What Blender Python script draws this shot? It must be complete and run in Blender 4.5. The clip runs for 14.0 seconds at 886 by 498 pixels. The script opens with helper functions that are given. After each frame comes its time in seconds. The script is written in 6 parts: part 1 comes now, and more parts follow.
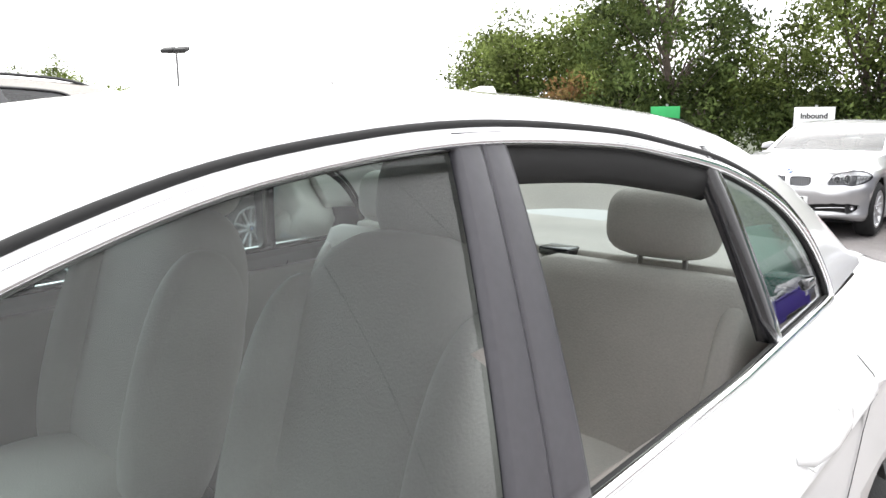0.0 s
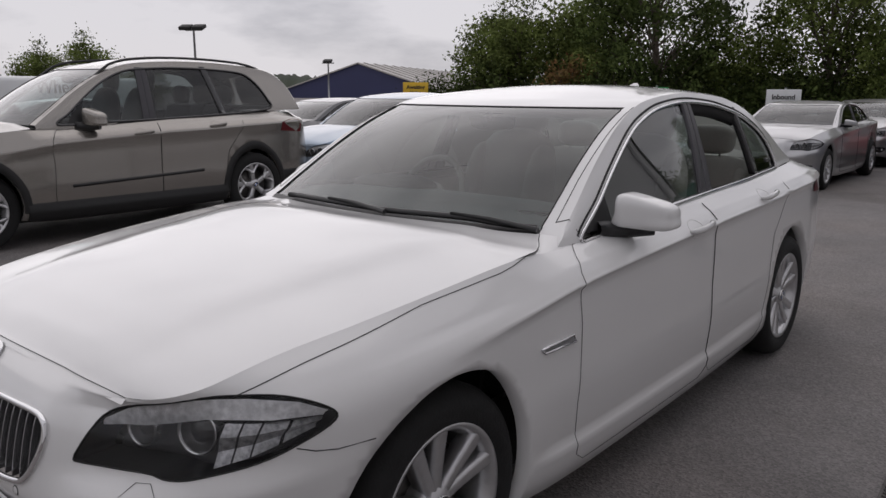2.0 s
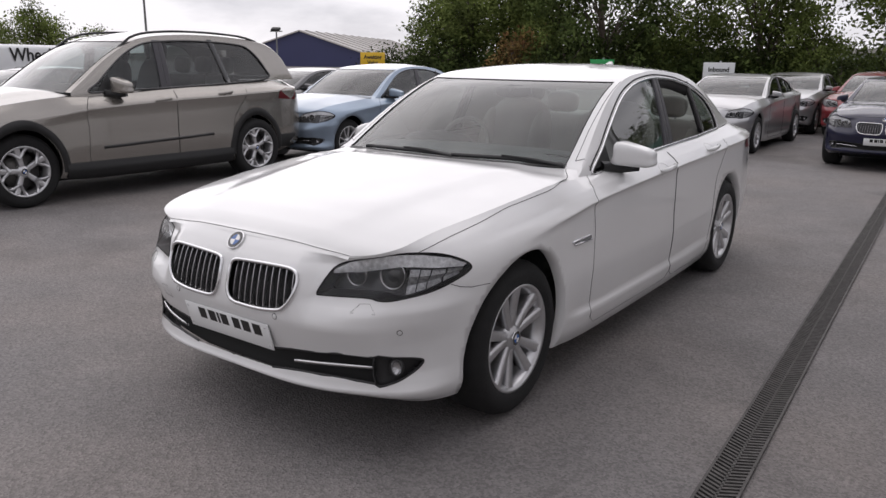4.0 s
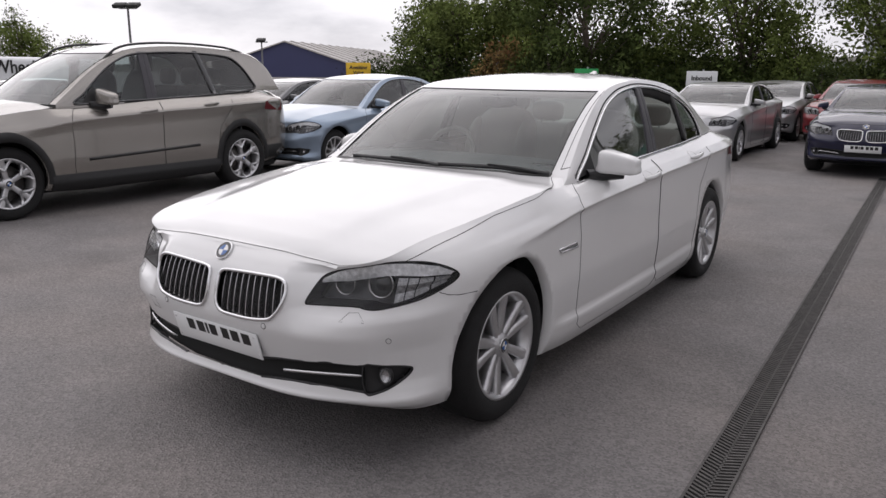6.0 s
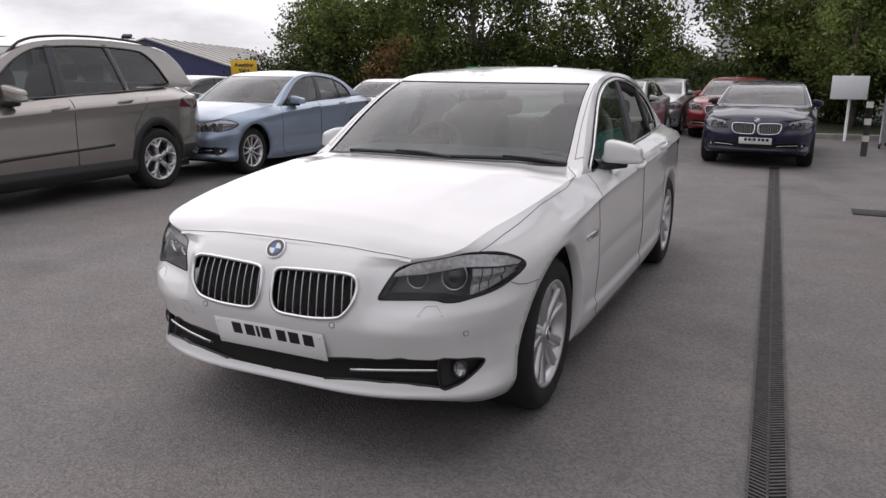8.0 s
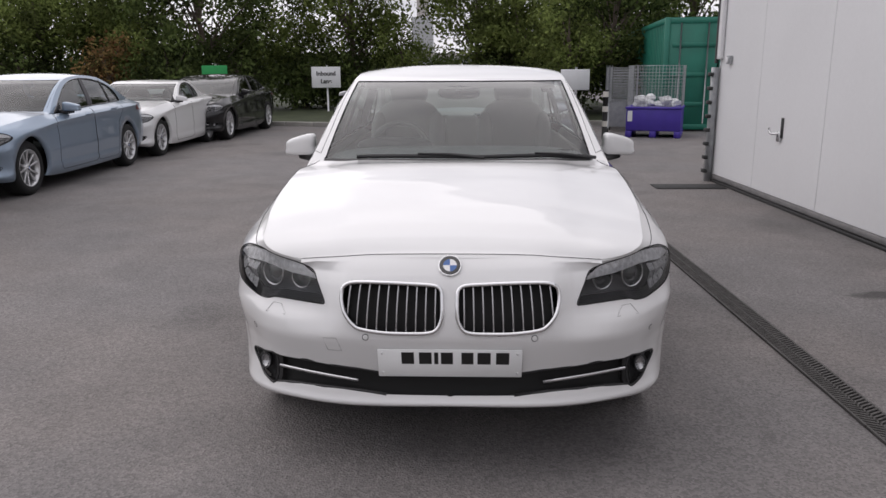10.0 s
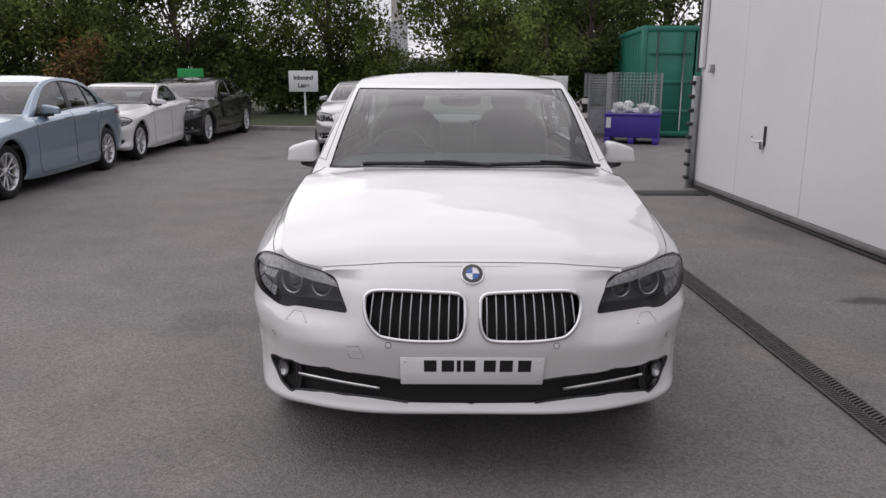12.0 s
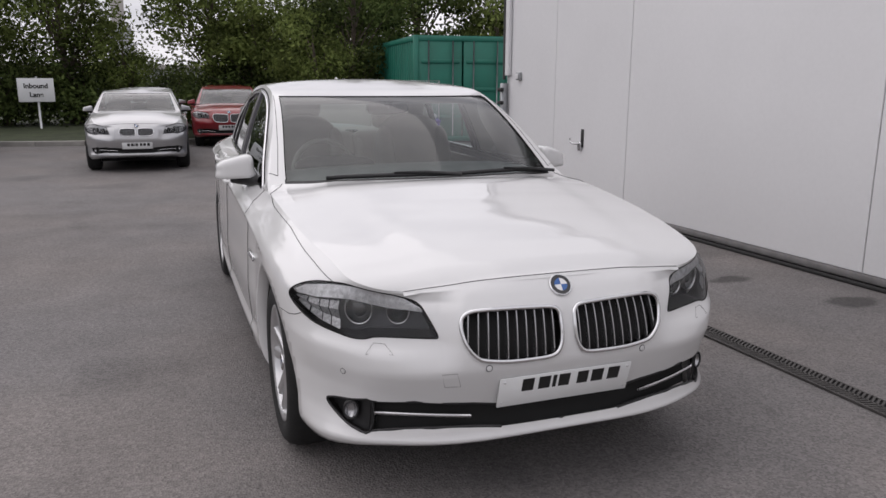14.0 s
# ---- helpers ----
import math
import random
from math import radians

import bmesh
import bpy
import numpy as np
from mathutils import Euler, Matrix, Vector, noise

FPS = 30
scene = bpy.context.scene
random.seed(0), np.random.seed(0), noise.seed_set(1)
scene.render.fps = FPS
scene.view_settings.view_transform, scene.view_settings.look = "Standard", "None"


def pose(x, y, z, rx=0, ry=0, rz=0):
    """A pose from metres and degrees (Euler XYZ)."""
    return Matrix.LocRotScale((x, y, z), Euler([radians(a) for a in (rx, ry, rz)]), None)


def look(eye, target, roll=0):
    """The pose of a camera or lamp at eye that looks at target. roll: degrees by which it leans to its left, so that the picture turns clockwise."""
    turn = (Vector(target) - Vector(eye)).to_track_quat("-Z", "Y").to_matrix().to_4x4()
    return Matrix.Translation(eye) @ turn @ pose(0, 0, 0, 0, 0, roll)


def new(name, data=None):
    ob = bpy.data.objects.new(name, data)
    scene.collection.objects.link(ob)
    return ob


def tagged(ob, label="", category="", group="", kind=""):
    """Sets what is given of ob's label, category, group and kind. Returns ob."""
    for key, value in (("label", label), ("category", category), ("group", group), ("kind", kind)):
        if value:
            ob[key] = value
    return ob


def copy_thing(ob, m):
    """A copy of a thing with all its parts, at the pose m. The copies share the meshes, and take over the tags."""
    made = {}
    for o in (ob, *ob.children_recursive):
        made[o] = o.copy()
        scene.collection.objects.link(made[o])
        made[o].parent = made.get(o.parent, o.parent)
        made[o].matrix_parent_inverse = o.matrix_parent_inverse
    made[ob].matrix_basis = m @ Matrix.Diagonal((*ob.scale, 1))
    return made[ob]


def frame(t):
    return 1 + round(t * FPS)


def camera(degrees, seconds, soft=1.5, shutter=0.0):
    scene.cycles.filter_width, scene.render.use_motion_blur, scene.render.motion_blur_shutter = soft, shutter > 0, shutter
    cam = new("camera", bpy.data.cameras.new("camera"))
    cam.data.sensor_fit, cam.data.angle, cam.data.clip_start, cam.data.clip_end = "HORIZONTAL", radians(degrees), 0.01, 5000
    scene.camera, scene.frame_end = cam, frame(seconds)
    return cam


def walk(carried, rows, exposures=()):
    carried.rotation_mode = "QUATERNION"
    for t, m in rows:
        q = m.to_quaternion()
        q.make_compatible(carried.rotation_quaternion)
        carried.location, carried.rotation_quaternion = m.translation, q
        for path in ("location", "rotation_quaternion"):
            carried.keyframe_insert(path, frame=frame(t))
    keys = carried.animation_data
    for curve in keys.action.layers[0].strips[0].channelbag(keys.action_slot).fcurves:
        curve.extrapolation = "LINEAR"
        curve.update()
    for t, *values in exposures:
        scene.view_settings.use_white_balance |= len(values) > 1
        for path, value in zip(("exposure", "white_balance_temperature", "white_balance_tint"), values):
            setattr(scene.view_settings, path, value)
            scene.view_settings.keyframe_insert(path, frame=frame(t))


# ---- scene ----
cam = camera(60.8, 14.0)
PATH = [
    (0, (1.188, 2.152, 1.433), (-0.131, 3.614, 1.081), -0.5),
    (0.5, (1.43, 1.45, 1.434), (0.116, 2.921, 1.104), -0.1),
    (1, (1.636, 0.816, 1.426), (0.337, 2.296, 1.079), -0.2),
    (1.5, (1.838, 0.122, 1.444), (0.559, 1.619, 1.090), 0.2),
    (2, (2.052, -0.541, 1.451), (0.790, 0.955, 1.041), 0.2),
    (2.5, (2.174, -1.096, 1.469), (0.929, 0.408, 1.035), -0.2),
    (3, (2.312, -1.540, 1.475), (1.085, -0.021, 1.042), 0.1),
    (3.5, (2.356, -1.760, 1.493), (1.207, -0.198, 1.002), 1.0),
    (6, (2.380, -1.801, 1.497), (1.274, -0.200, 1.036), 0.4),
    (6.5, (2.372, -1.791, 1.499), (1.261, -0.193, 1.039), 0.4),
    (7, (2.366, -1.794, 1.498), (1.253, -0.198, 1.039), 0.2),
    (7.5, (2.199, -1.896, 1.484), (1.183, -0.237, 1.019), 0.9),
    (8, (1.748, -2.143, 1.455), (0.926, -0.379, 0.994), 0.5),
    (8.5, (1.165, -2.320, 1.440), (0.615, -0.451, 0.990), 0.5),
    (11, (-0.107, -2.445, 1.480), (-0.108, -0.500, 1.014), -0.4),
    (11.5, (-0.107, -2.450, 1.482), (-0.105, -0.504, 1.021), 0.1),
    (12, (-0.105, -2.447, 1.480), (-0.104, -0.500, 1.025), 0.2),
    (12.5, (-0.105, -2.456, 1.486), (-0.103, -0.507, 1.035), 0.1),
    (13, (-0.246, -2.407, 1.468), (-0.195, -0.459, 1.018), 1.0),
    (13.5, (-0.722, -2.281, 1.463), (-0.322, -0.371, 1.025), 2.0),
    (14, (-1.235, -2.095, 1.470), (-0.564, -0.262, 1.037), 0.2),
]
EXPOSE = [(0.0, 1.95, 6500, 10), (0.4, 1.02, 6480, 13), (0.8, 0.25, 6450, 16), (1.3, -0.18, 6450, 16), (2.0, -0.44, 6450, 16), (2.5, -0.33, 6450, 16), (3.0, -0.1, 6450, 16), (3.5, 0.05, 6450, 16), (8.7, 0.08, 6450, 16), (11.0, 0.05, 6450, 16), (14.0, 0.0, 6450, 16)]
walk(cam, [(t, look(eye, target, roll)) for t, eye, target, roll in PATH], EXPOSE)

# ---- light ----
world = bpy.data.worlds.new("sky")
scene.world = world
world.use_nodes = True
wt = world.node_tree
wt.nodes.clear()
w_out = wt.nodes.new("ShaderNodeOutputWorld")
w_bg = wt.nodes.new("ShaderNodeBackground")
w_sky = wt.nodes.new("ShaderNodeTexSky")
w_sky.sky_type = "NISHITA"
w_sky.sun_disc = False
w_sky.sun_elevation, w_sky.sun_rotation = radians(54), radians(299)
w_co = wt.nodes.new("ShaderNodeTexCoord")
w_map = wt.nodes.new("ShaderNodeMapping")
w_map.inputs["Scale"].default_value = (1.0, 1.0, 3.2)
w_n = wt.nodes.new("ShaderNodeTexNoise")
w_n.inputs["Scale"].default_value = 3.2
w_n.inputs["Detail"].default_value = 7
w_n.inputs["Roughness"].default_value = 0.55
w_r = wt.nodes.new("ShaderNodeValToRGB")
w_r.color_ramp.elements[0].position, w_r.color_ramp.elements[0].color = 0.36, (6.6, 6.7, 7.0, 1)
w_r.color_ramp.elements[1].position, w_r.color_ramp.elements[1].color = 0.56, (10.6, 10.6, 10.7, 1)
w_mix = wt.nodes.new("ShaderNodeMixRGB")
w_mix.inputs["Fac"].default_value = 0.93
wt.links.new(w_co.outputs["Generated"], w_map.inputs["Vector"])
wt.links.new(w_map.outputs["Vector"], w_n.inputs["Vector"])
wt.links.new(w_n.outputs["Fac"], w_r.inputs["Fac"])
wt.links.new(w_sky.outputs["Color"], w_mix.inputs["Color1"])
wt.links.new(w_r.outputs["Color"], w_mix.inputs["Color2"])
wt.links.new(w_mix.outputs["Color"], w_bg.inputs["Color"])
w_bg.inputs["Strength"].default_value = 0.092
wt.links.new(w_bg.outputs["Background"], w_out.inputs["Surface"])
sun = new("sun", bpy.data.lights.new("sun", "SUN"))
sun.data.energy, sun.data.angle, sun.data.color = 1.2, radians(105), (1.0, 0.97, 0.92)
sun.matrix_world = look((-9, 5, 14), (0, 0, 0))


# ---- materials ----
def material(name, color, rough=0.5, metal=0.0, coat=0.0, scale=0.0, vary=0.0, bump=0.0, bump_scale=60.0, spec=0.5, fine=0.0, fine_scale=200.0):
    """Principled surface with two scales of noise in its colour and a fine relief."""
    m = bpy.data.materials.new(name)
    m.use_nodes = True
    nt = m.node_tree
    b = nt.nodes["Principled BSDF"]
    b.inputs["Base Color"].default_value = (*color, 1)
    b.inputs["Roughness"].default_value = rough
    b.inputs["Metallic"].default_value = metal
    b.inputs["Coat Weight"].default_value = coat
    b.inputs["Coat Roughness"].default_value = 0.04
    b.inputs["Specular IOR Level"].default_value = spec
    co = nt.nodes.new("ShaderNodeTexCoord")
    if vary or fine:
        a = nt.nodes.new("ShaderNodeTexNoise")
        a.inputs["Scale"].default_value = scale or 3.0
        a.inputs["Detail"].default_value = 6
        f = nt.nodes.new("ShaderNodeTexNoise")
        f.inputs["Scale"].default_value = fine_scale
        f.inputs["Detail"].default_value = 3
        ma = nt.nodes.new("ShaderNodeMapRange")
        ma.inputs["From Min"].default_value, ma.inputs["From Max"].default_value = 0.3, 0.7
        ma.inputs["To Min"].default_value, ma.inputs["To Max"].default_value = 1 - vary, 1 + vary
        mf = nt.nodes.new("ShaderNodeMapRange")
        mf.inputs["From Min"].default_value, mf.inputs["From Max"].default_value = 0.3, 0.7
        mf.inputs["To Min"].default_value, mf.inputs["To Max"].default_value = 1 - fine, 1 + fine
        mul = nt.nodes.new("ShaderNodeMath")
        mul.operation = "MULTIPLY"
        vm = nt.nodes.new("ShaderNodeVectorMath")
        vm.operation = "SCALE"
        vm.inputs[0].default_value = color
        for n in (a, f):
            nt.links.new(co.outputs["Object"], n.inputs["Vector"])
        nt.links.new(a.outputs["Fac"], ma.inputs["Value"])
        nt.links.new(f.outputs["Fac"], mf.inputs["Value"])
        nt.links.new(ma.outputs["Result"], mul.inputs[0])
        nt.links.new(mf.outputs["Result"], mul.inputs[1])
        nt.links.new(mul.outputs["Value"], vm.inputs["Scale"])
        nt.links.new(vm.outputs["Vector"], b.inputs["Base Color"])
    if bump:
        n = nt.nodes.new("ShaderNodeTexNoise")
        n.inputs["Scale"].default_value = bump_scale
        n.inputs["Detail"].default_value = 4
        bu = nt.nodes.new("ShaderNodeBump")
        bu.inputs["Strength"].default_value = bump
        bu.inputs["Distance"].default_value = 0.01
        nt.links.new(co.outputs["Object"], n.inputs["Vector"])
        nt.links.new(n.outputs["Fac"], bu.inputs["Height"])
        nt.links.new(bu.outputs["Normal"], b.inputs["Normal"])
    return m


def thin_glass(name, tint, gloss=1.0):
    m = bpy.data.materials.new(name)
    m.use_nodes = True
    nt = m.node_tree
    nt.nodes.clear()
    o = nt.nodes.new("ShaderNodeOutputMaterial")
    mix = nt.nodes.new("ShaderNodeMixShader")
    tr = nt.nodes.new("ShaderNodeBsdfTransparent")
    gl = nt.nodes.new("ShaderNodeBsdfGlossy")
    fr = nt.nodes.new("ShaderNodeFresnel")
    fr.inputs["IOR"].default_value = 1.5
    mu = nt.nodes.new("ShaderNodeMath")
    mu.operation = "MULTIPLY"
    mu.use_clamp = True
    mu.inputs[1].default_value = 1.7 * gloss
    tr.inputs["Color"].default_value = (*tint, 1)
    gl.inputs["Roughness"].default_value = 0.0
    nt.links.new(fr.outputs["Fac"], mu.inputs[0])
    nt.links.new(mu.outputs["Value"], mix.inputs["Fac"])
    nt.links.new(tr.outputs["BSDF"], mix.inputs[1])
    nt.links.new(gl.outputs["BSDF"], mix.inputs[2])
    nt.links.new(mix.outputs["Shader"], o.inputs["Surface"])
    return m


M = {}
M["white"] = material("white_car_paint", (0.69, 0.69, 0.69), 0.28, coat=1.0, scale=2, vary=0.012)
M["bronze"] = material("bronze_grey_metallic_paint", (0.29, 0.272, 0.25), 0.24, metal=0.8, coat=1.0, scale=900, vary=0.07)
M["blue"] = material("pale_blue_metallic_paint", (0.26, 0.33, 0.42), 0.3, metal=0.6, coat=1.0, scale=900, vary=0.07)
M["silver"] = material("silver_metallic_paint", (0.47, 0.47, 0.48), 0.3, metal=0.65, coat=1.0, scale=900, vary=0.07)
M["navy"] = material("navy_car_paint", (0.010, 0.011, 0.035), 0.4, coat=1.0, scale=900, vary=0.1, spec=0.1)
M["blackcar"] = material("black_car_paint", (0.007, 0.007, 0.008), 0.4, coat=1.0, spec=0.1)
M["greycar"] = material("dark_grey_car_paint", (0.10, 0.10, 0.105), 0.3, metal=0.5, coat=1.0)
M["red"] = material("red_car_paint", (0.22, 0.008, 0.014), 0.3, coat=1.0)
M["glass"] = thin_glass("car_glass", (0.60, 0.68, 0.67))
M["darkglass"] = thin_glass("tinted_glass", (0.34, 0.37, 0.37))
M["lens"] = thin_glass("clear_lens", (0.95, 0.955, 0.96), 0.5)
M["chrome"] = material("chrome", (0.75, 0.75, 0.76), 0.08, metal=1.0)
M["satin"] = material("satin_chrome", (0.62, 0.62, 0.63), 0.22, metal=1.0)
M["slat"] = material("dark_chrome_slat", (0.42, 0.42, 0.43), 0.25, metal=0.9)
M["alloy"] = material("silver_alloy", (0.56, 0.56, 0.57), 0.28, metal=0.75, coat=0.4, scale=30, vary=0.05)
M["tyre"] = material("tyre_rubber", (0.0075, 0.0075, 0.0078), 0.85, scale=25, vary=0.25, bump=0.25, bump_scale=120)
M["plastic"] = material("black_plastic", (0.016, 0.016, 0.017), 0.45, scale=40, vary=0.15)
M["clad"] = material("grained_black_cladding", (0.012, 0.012, 0.0125), 0.65, scale=30, vary=0.15, bump=0.1, bump_scale=200)
M["trimblack"] = material("gloss_black_trim", (0.02, 0.02, 0.022), 0.18, coat=0.6)
M["pillar"] = material("charcoal_pillar_trim", (0.045, 0.043, 0.05), 0.4, scale=80, vary=0.08)
M["lampclear"] = material("clear_indicator_reflector", (0.42, 0.42, 0.43), 0.3, scale=90, vary=0.4, metal=0.6, coat=0.3)
M["gap"] = material("dark_gap", (0.012, 0.012, 0.012), 0.8)
M["lampdark"] = material("lamp_dark_bezel", (0.05, 0.05, 0.055), 0.3, metal=0.3)
M["lampgrey"] = material("lamp_grey_reflector", (0.55, 0.55, 0.57), 0.3, metal=0.5)
M["lampwhite"] = material("bright_lamp_reflector", (0.72, 0.72, 0.73), 0.3, scale=60, vary=0.25, metal=0.35, coat=0.4)
M["redlamp"] = material("red_lamp_lens", (0.085, 0.003, 0.006), 0.4, spec=0.2)
M["leather"] = material("oyster_leather", (0.44, 0.41, 0.38), 0.5, scale=5, vary=0.07, bump=0.15, bump_scale=220, fine=0.05)
M["cabin"] = material("dark_cabin_trim", (0.05, 0.048, 0.047), 0.6, scale=12, vary=0.1, bump=0.1, bump_scale=300)
M["dash"] = material("beige_dash_lower", (0.27, 0.25, 0.23), 0.55, scale=12, vary=0.08)
# dark dash top, lightened to paint in the sky's reflection on the windscreen
M["dashveil"] = material("dash_top_sky_veil", (0.27, 0.27, 0.265), 0.55, scale=12, vary=0.1, bump=0.1, bump_scale=300)
M["liner"] = material("grey_headlining", (0.42, 0.41, 0.39), 0.9, scale=60, vary=0.05)
M["plate"] = material("plate_white", (0.74, 0.75, 0.75), 0.3, scale=8, vary=0.03)
M["ink"] = material("plate_black", (0.012, 0.012, 0.012), 0.4)
M["disc"] = material("brake_disc_steel", (0.11, 0.105, 0.10), 0.45, metal=0.8, scale=40, vary=0.1)
M["emblue"] = material("badge_blue", (0.02, 0.10, 0.33), 0.2, coat=0.6)
M["emwhite"] = material("badge_white", (0.75, 0.75, 0.76), 0.2, coat=0.6)


def smooth(ob):
    ob.data.polygons.foreach_set("use_smooth", [True] * len(ob.data.polygons))


def part(name, bm, mat, parent, label="", flat=False):
    """Links a bmesh as one mesh object under a thing or a part."""
    me = bpy.data.meshes.new(name)
    bm.to_mesh(me)
    bm.free()
    me.materials.append(mat)
    ob = new(name, me)
    ob.parent = parent
    if not flat:
        smooth(ob)
    if label:
        ob["label"] = label
    return ob


def thing(name, label, category, m=None, group="", kind=""):
    ob = new(name)
    if m is not None:
        ob.matrix_world = m
    return tagged(ob, label, category, group, kind)


def mesh_bm(verts, faces):
    bm = bmesh.new()
    vs = [bm.verts.new(v) for v in verts]
    for f in faces:
        try:
            bm.faces.new([vs[i] for i in f])
        except ValueError:
            pass
    return bm


def box_bm(sx, sy, sz, at=(0, 0, 0), bevel=0.0, seg=2):
    bm = bmesh.new()
    bmesh.ops.create_cube(bm, size=1.0, matrix=Matrix.Translation(at) @ Matrix.Diagonal((sx, sy, sz, 1)))
    if bevel:
        bmesh.ops.bevel(bm, geom=list(bm.edges), offset=bevel, segments=seg, affect="EDGES", profile=0.5)
    return bm


def tube_bm(points, radius, sides=8, closed=False, bm=None, flat=1.0):
    """A tube along points; radius is one number or one for each point."""
    bm = bm or bmesh.new()
    pts = [Vector(p) for p in points]
    n = len(pts)
    rings = []
    up0 = None
    for i, p in enumerate(pts):
        a = pts[(i - 1) % n] if closed or i else p
        b = pts[(i + 1) % n] if closed or i < n - 1 else p
        d = (b - a).normalized()
        if up0 is None:
            up0 = Vector((0, 0, 1)) if abs(d.z) < 0.9 else Vector((1, 0, 0))
        s = d.cross(up0)
        s = s.normalized() if s.length > 1e-5 else d.orthogonal().normalized()
        up0 = s.cross(d).normalized()
        r = radius[i] if isinstance(radius, (list, tuple)) else radius
        rings.append([bm.verts.new(p + (s * math.cos(k * 2 * math.pi / sides) * flat + up0 * math.sin(k * 2 * math.pi / sides)) * r) for k in range(sides)])
    for i in range(n if closed else n - 1):
        a, b = rings[i], rings[(i + 1) % n]
        for k in range(sides):
            bm.faces.new((a[k], a[(k + 1) % sides], b[(k + 1) % sides], b[k]))
    if not closed:
        bm.faces.new(rings[0])
        bm.faces.new(rings[-1][::-1])
    return bm


def lathe_bm(profile, sides=48, axis="x", bm=None):
    """Turns (radius, along) pairs round an axis."""
    bm = bm or bmesh.new()
    rings = []
    for r, h in profile:
        ring = []
        for k in range(sides):
            a = 2 * math.pi * k / sides
            c, s = r * math.cos(a), r * math.sin(a)
            ring.append(bm.verts.new({"x": (h, c, s), "y": (c, h, s), "z": (c, s, h)}[axis]))
        rings.append(ring)
    for a, b in zip(rings, rings[1:]):
        for k in range(sides):
            bm.faces.new((a[k], a[(k + 1) % sides], b[(k + 1) % sides], b[k]))
    return bm


def spline(ctrl, t):
    """Catmull-Rom through the rows of ctrl at t in 0 .. n - 1."""
    c = np.asarray(ctrl, float)
    n = len(c)
    t = np.clip(np.asarray(t, float), 0, n - 1)
    i = np.minimum(t.astype(int), n - 2)
    f = (t - i)[..., None]
    p0, p1, p2, p3 = c[np.maximum(i - 1, 0)], c[i], c[i + 1], c[np.minimum(i + 2, n - 1)]
    return 0.5 * (2 * p1 + (p2 - p0) * f + (2 * p0 - 5 * p1 + 4 * p2 - p3) * f ** 2 + (3 * p1 - p0 - 3 * p2 + p3) * f ** 3)


def closed_curve(ctrl, per=8):
    c = np.asarray(ctrl, float)
    n = len(c)
    ext = np.vstack([c[-1:], c, c[:2]])
    return spline(ext, np.linspace(1, n + 1, n * per, endpoint=False))


def inside(px, py, poly):
    r = np.zeros(px.shape, bool)
    x0, y0 = poly[:, 0], poly[:, 1]
    x1, y1 = np.roll(x0, -1), np.roll(y0, -1)
    for a, b, c, d in zip(x0, y0, x1, y1):
        if b == d:
            continue
        r ^= ((b > py) != (d > py)) & (px < (c - a) * (py - b) / (d - b) + a)
    return r


def nearest(p, poly):
    a, b = poly, np.roll(poly, -1, 0)
    ab = b - a
    t = np.clip(((p - a) * ab).sum(1) / np.maximum((ab ** 2).sum(1), 1e-12), 0, 1)
    q = a + ab * t[:, None]
    return q[((q - p) ** 2).sum(1).argmin()]


# ---- the saloon's surface: seven lines run along the half body from nose to tail ----
KX = np.array([0, 0.36, 0.62, 0.772, 0.868, 0.900, 0.905, 0.912, 0.918, 0.912, 0.90, 0.875, 0.78, 0.53, 0])
KY = np.array([0.03, 0.045, 0.125, 0.237, 0.43, 0.83, 1.25, 1.65, 2.6, 3.3, 3.8, 4.3, 4.68, 4.84, 4.885])


def line(dx, dy, z, top=None):
    """A body line: the plan curve, drawn in by dx at the side and dy at nose and tail, at the heights z."""
    k = np.arange(15)
    side = np.clip(np.minimum((k - 1) / 3.0, (13 - k) / 2.0), 0, 1)
    sx = np.where(KX > 0, KX - np.interp(k, [0, 2, 4, 11, 12, 14], [0, dx * 0.5, dx, dx, dx, dx]) * np.clip(KX / 0.5, 0, 1), 0)
    sy = KY + np.where(k < 5, dy[0], np.where(k > 10, -dy[1], 0)) * np.clip(1 - np.minimum(k - 2, 12 - k) / 3.0, 0, 1)
    return np.stack([sx, sy, np.interp(k, [0, 2, 4, 7, 8, 10, 12, 14], z)], 1)


LINES = [
    line(0.055, (0.10, 0.10), (0.268, 0.252, 0.215, 0.17, 0.17, 0.18, 0.28, 0.29)),
    line(0.018, (0.000, 0.03), (0.304, 0.300, 0.285, 0.25, 0.25, 0.26, 0.37, 0.39)),
    line(0.002, (0.002, 0.005), (0.40, 0.405, 0.42, 0.40, 0.40, 0.42, 0.51, 0.53)),
    line(0.0, (-0.002, 0.00), (0.55, 0.55, 0.57, 0.59, 0.59, 0.61, 0.65, 0.67)),
    line(0.002, (0.032, 0.05), (0.69, 0.69, 0.715, 0.836, 0.877, 0.910, 0.930, 0.93)),
    line(0.052, (0.072, 0.11), (0.755, 0.755, 0.797, 0.893, 0.930, 0.962, 0.976, 0.98)),
]
TOPX = np.array([0, 0.32, 0.545, 0.712, 0.748, 0.782, 0.798, 0.80, 0.803, 0.785, 0.758, 0.71, 0.62, 0.43, 0])
TOPY = np.array([0.150, 0.158, 0.19, 0.268, 0.48, 0.83, 1.25, 1.63, 2.6, 3.3, 3.8, 4.3, 4.57, 4.69, 4.73])
TOPZ = np.array([0.800, 0.792, 0.775, 0.805, 0.855, 0.90, 0.934, 0.932, 0.978, 0.994, 1.010, 1.022, 1.008, 1.008, 1.012])
LINES.append(np.stack([TOPX, TOPY, TOPZ], 1))


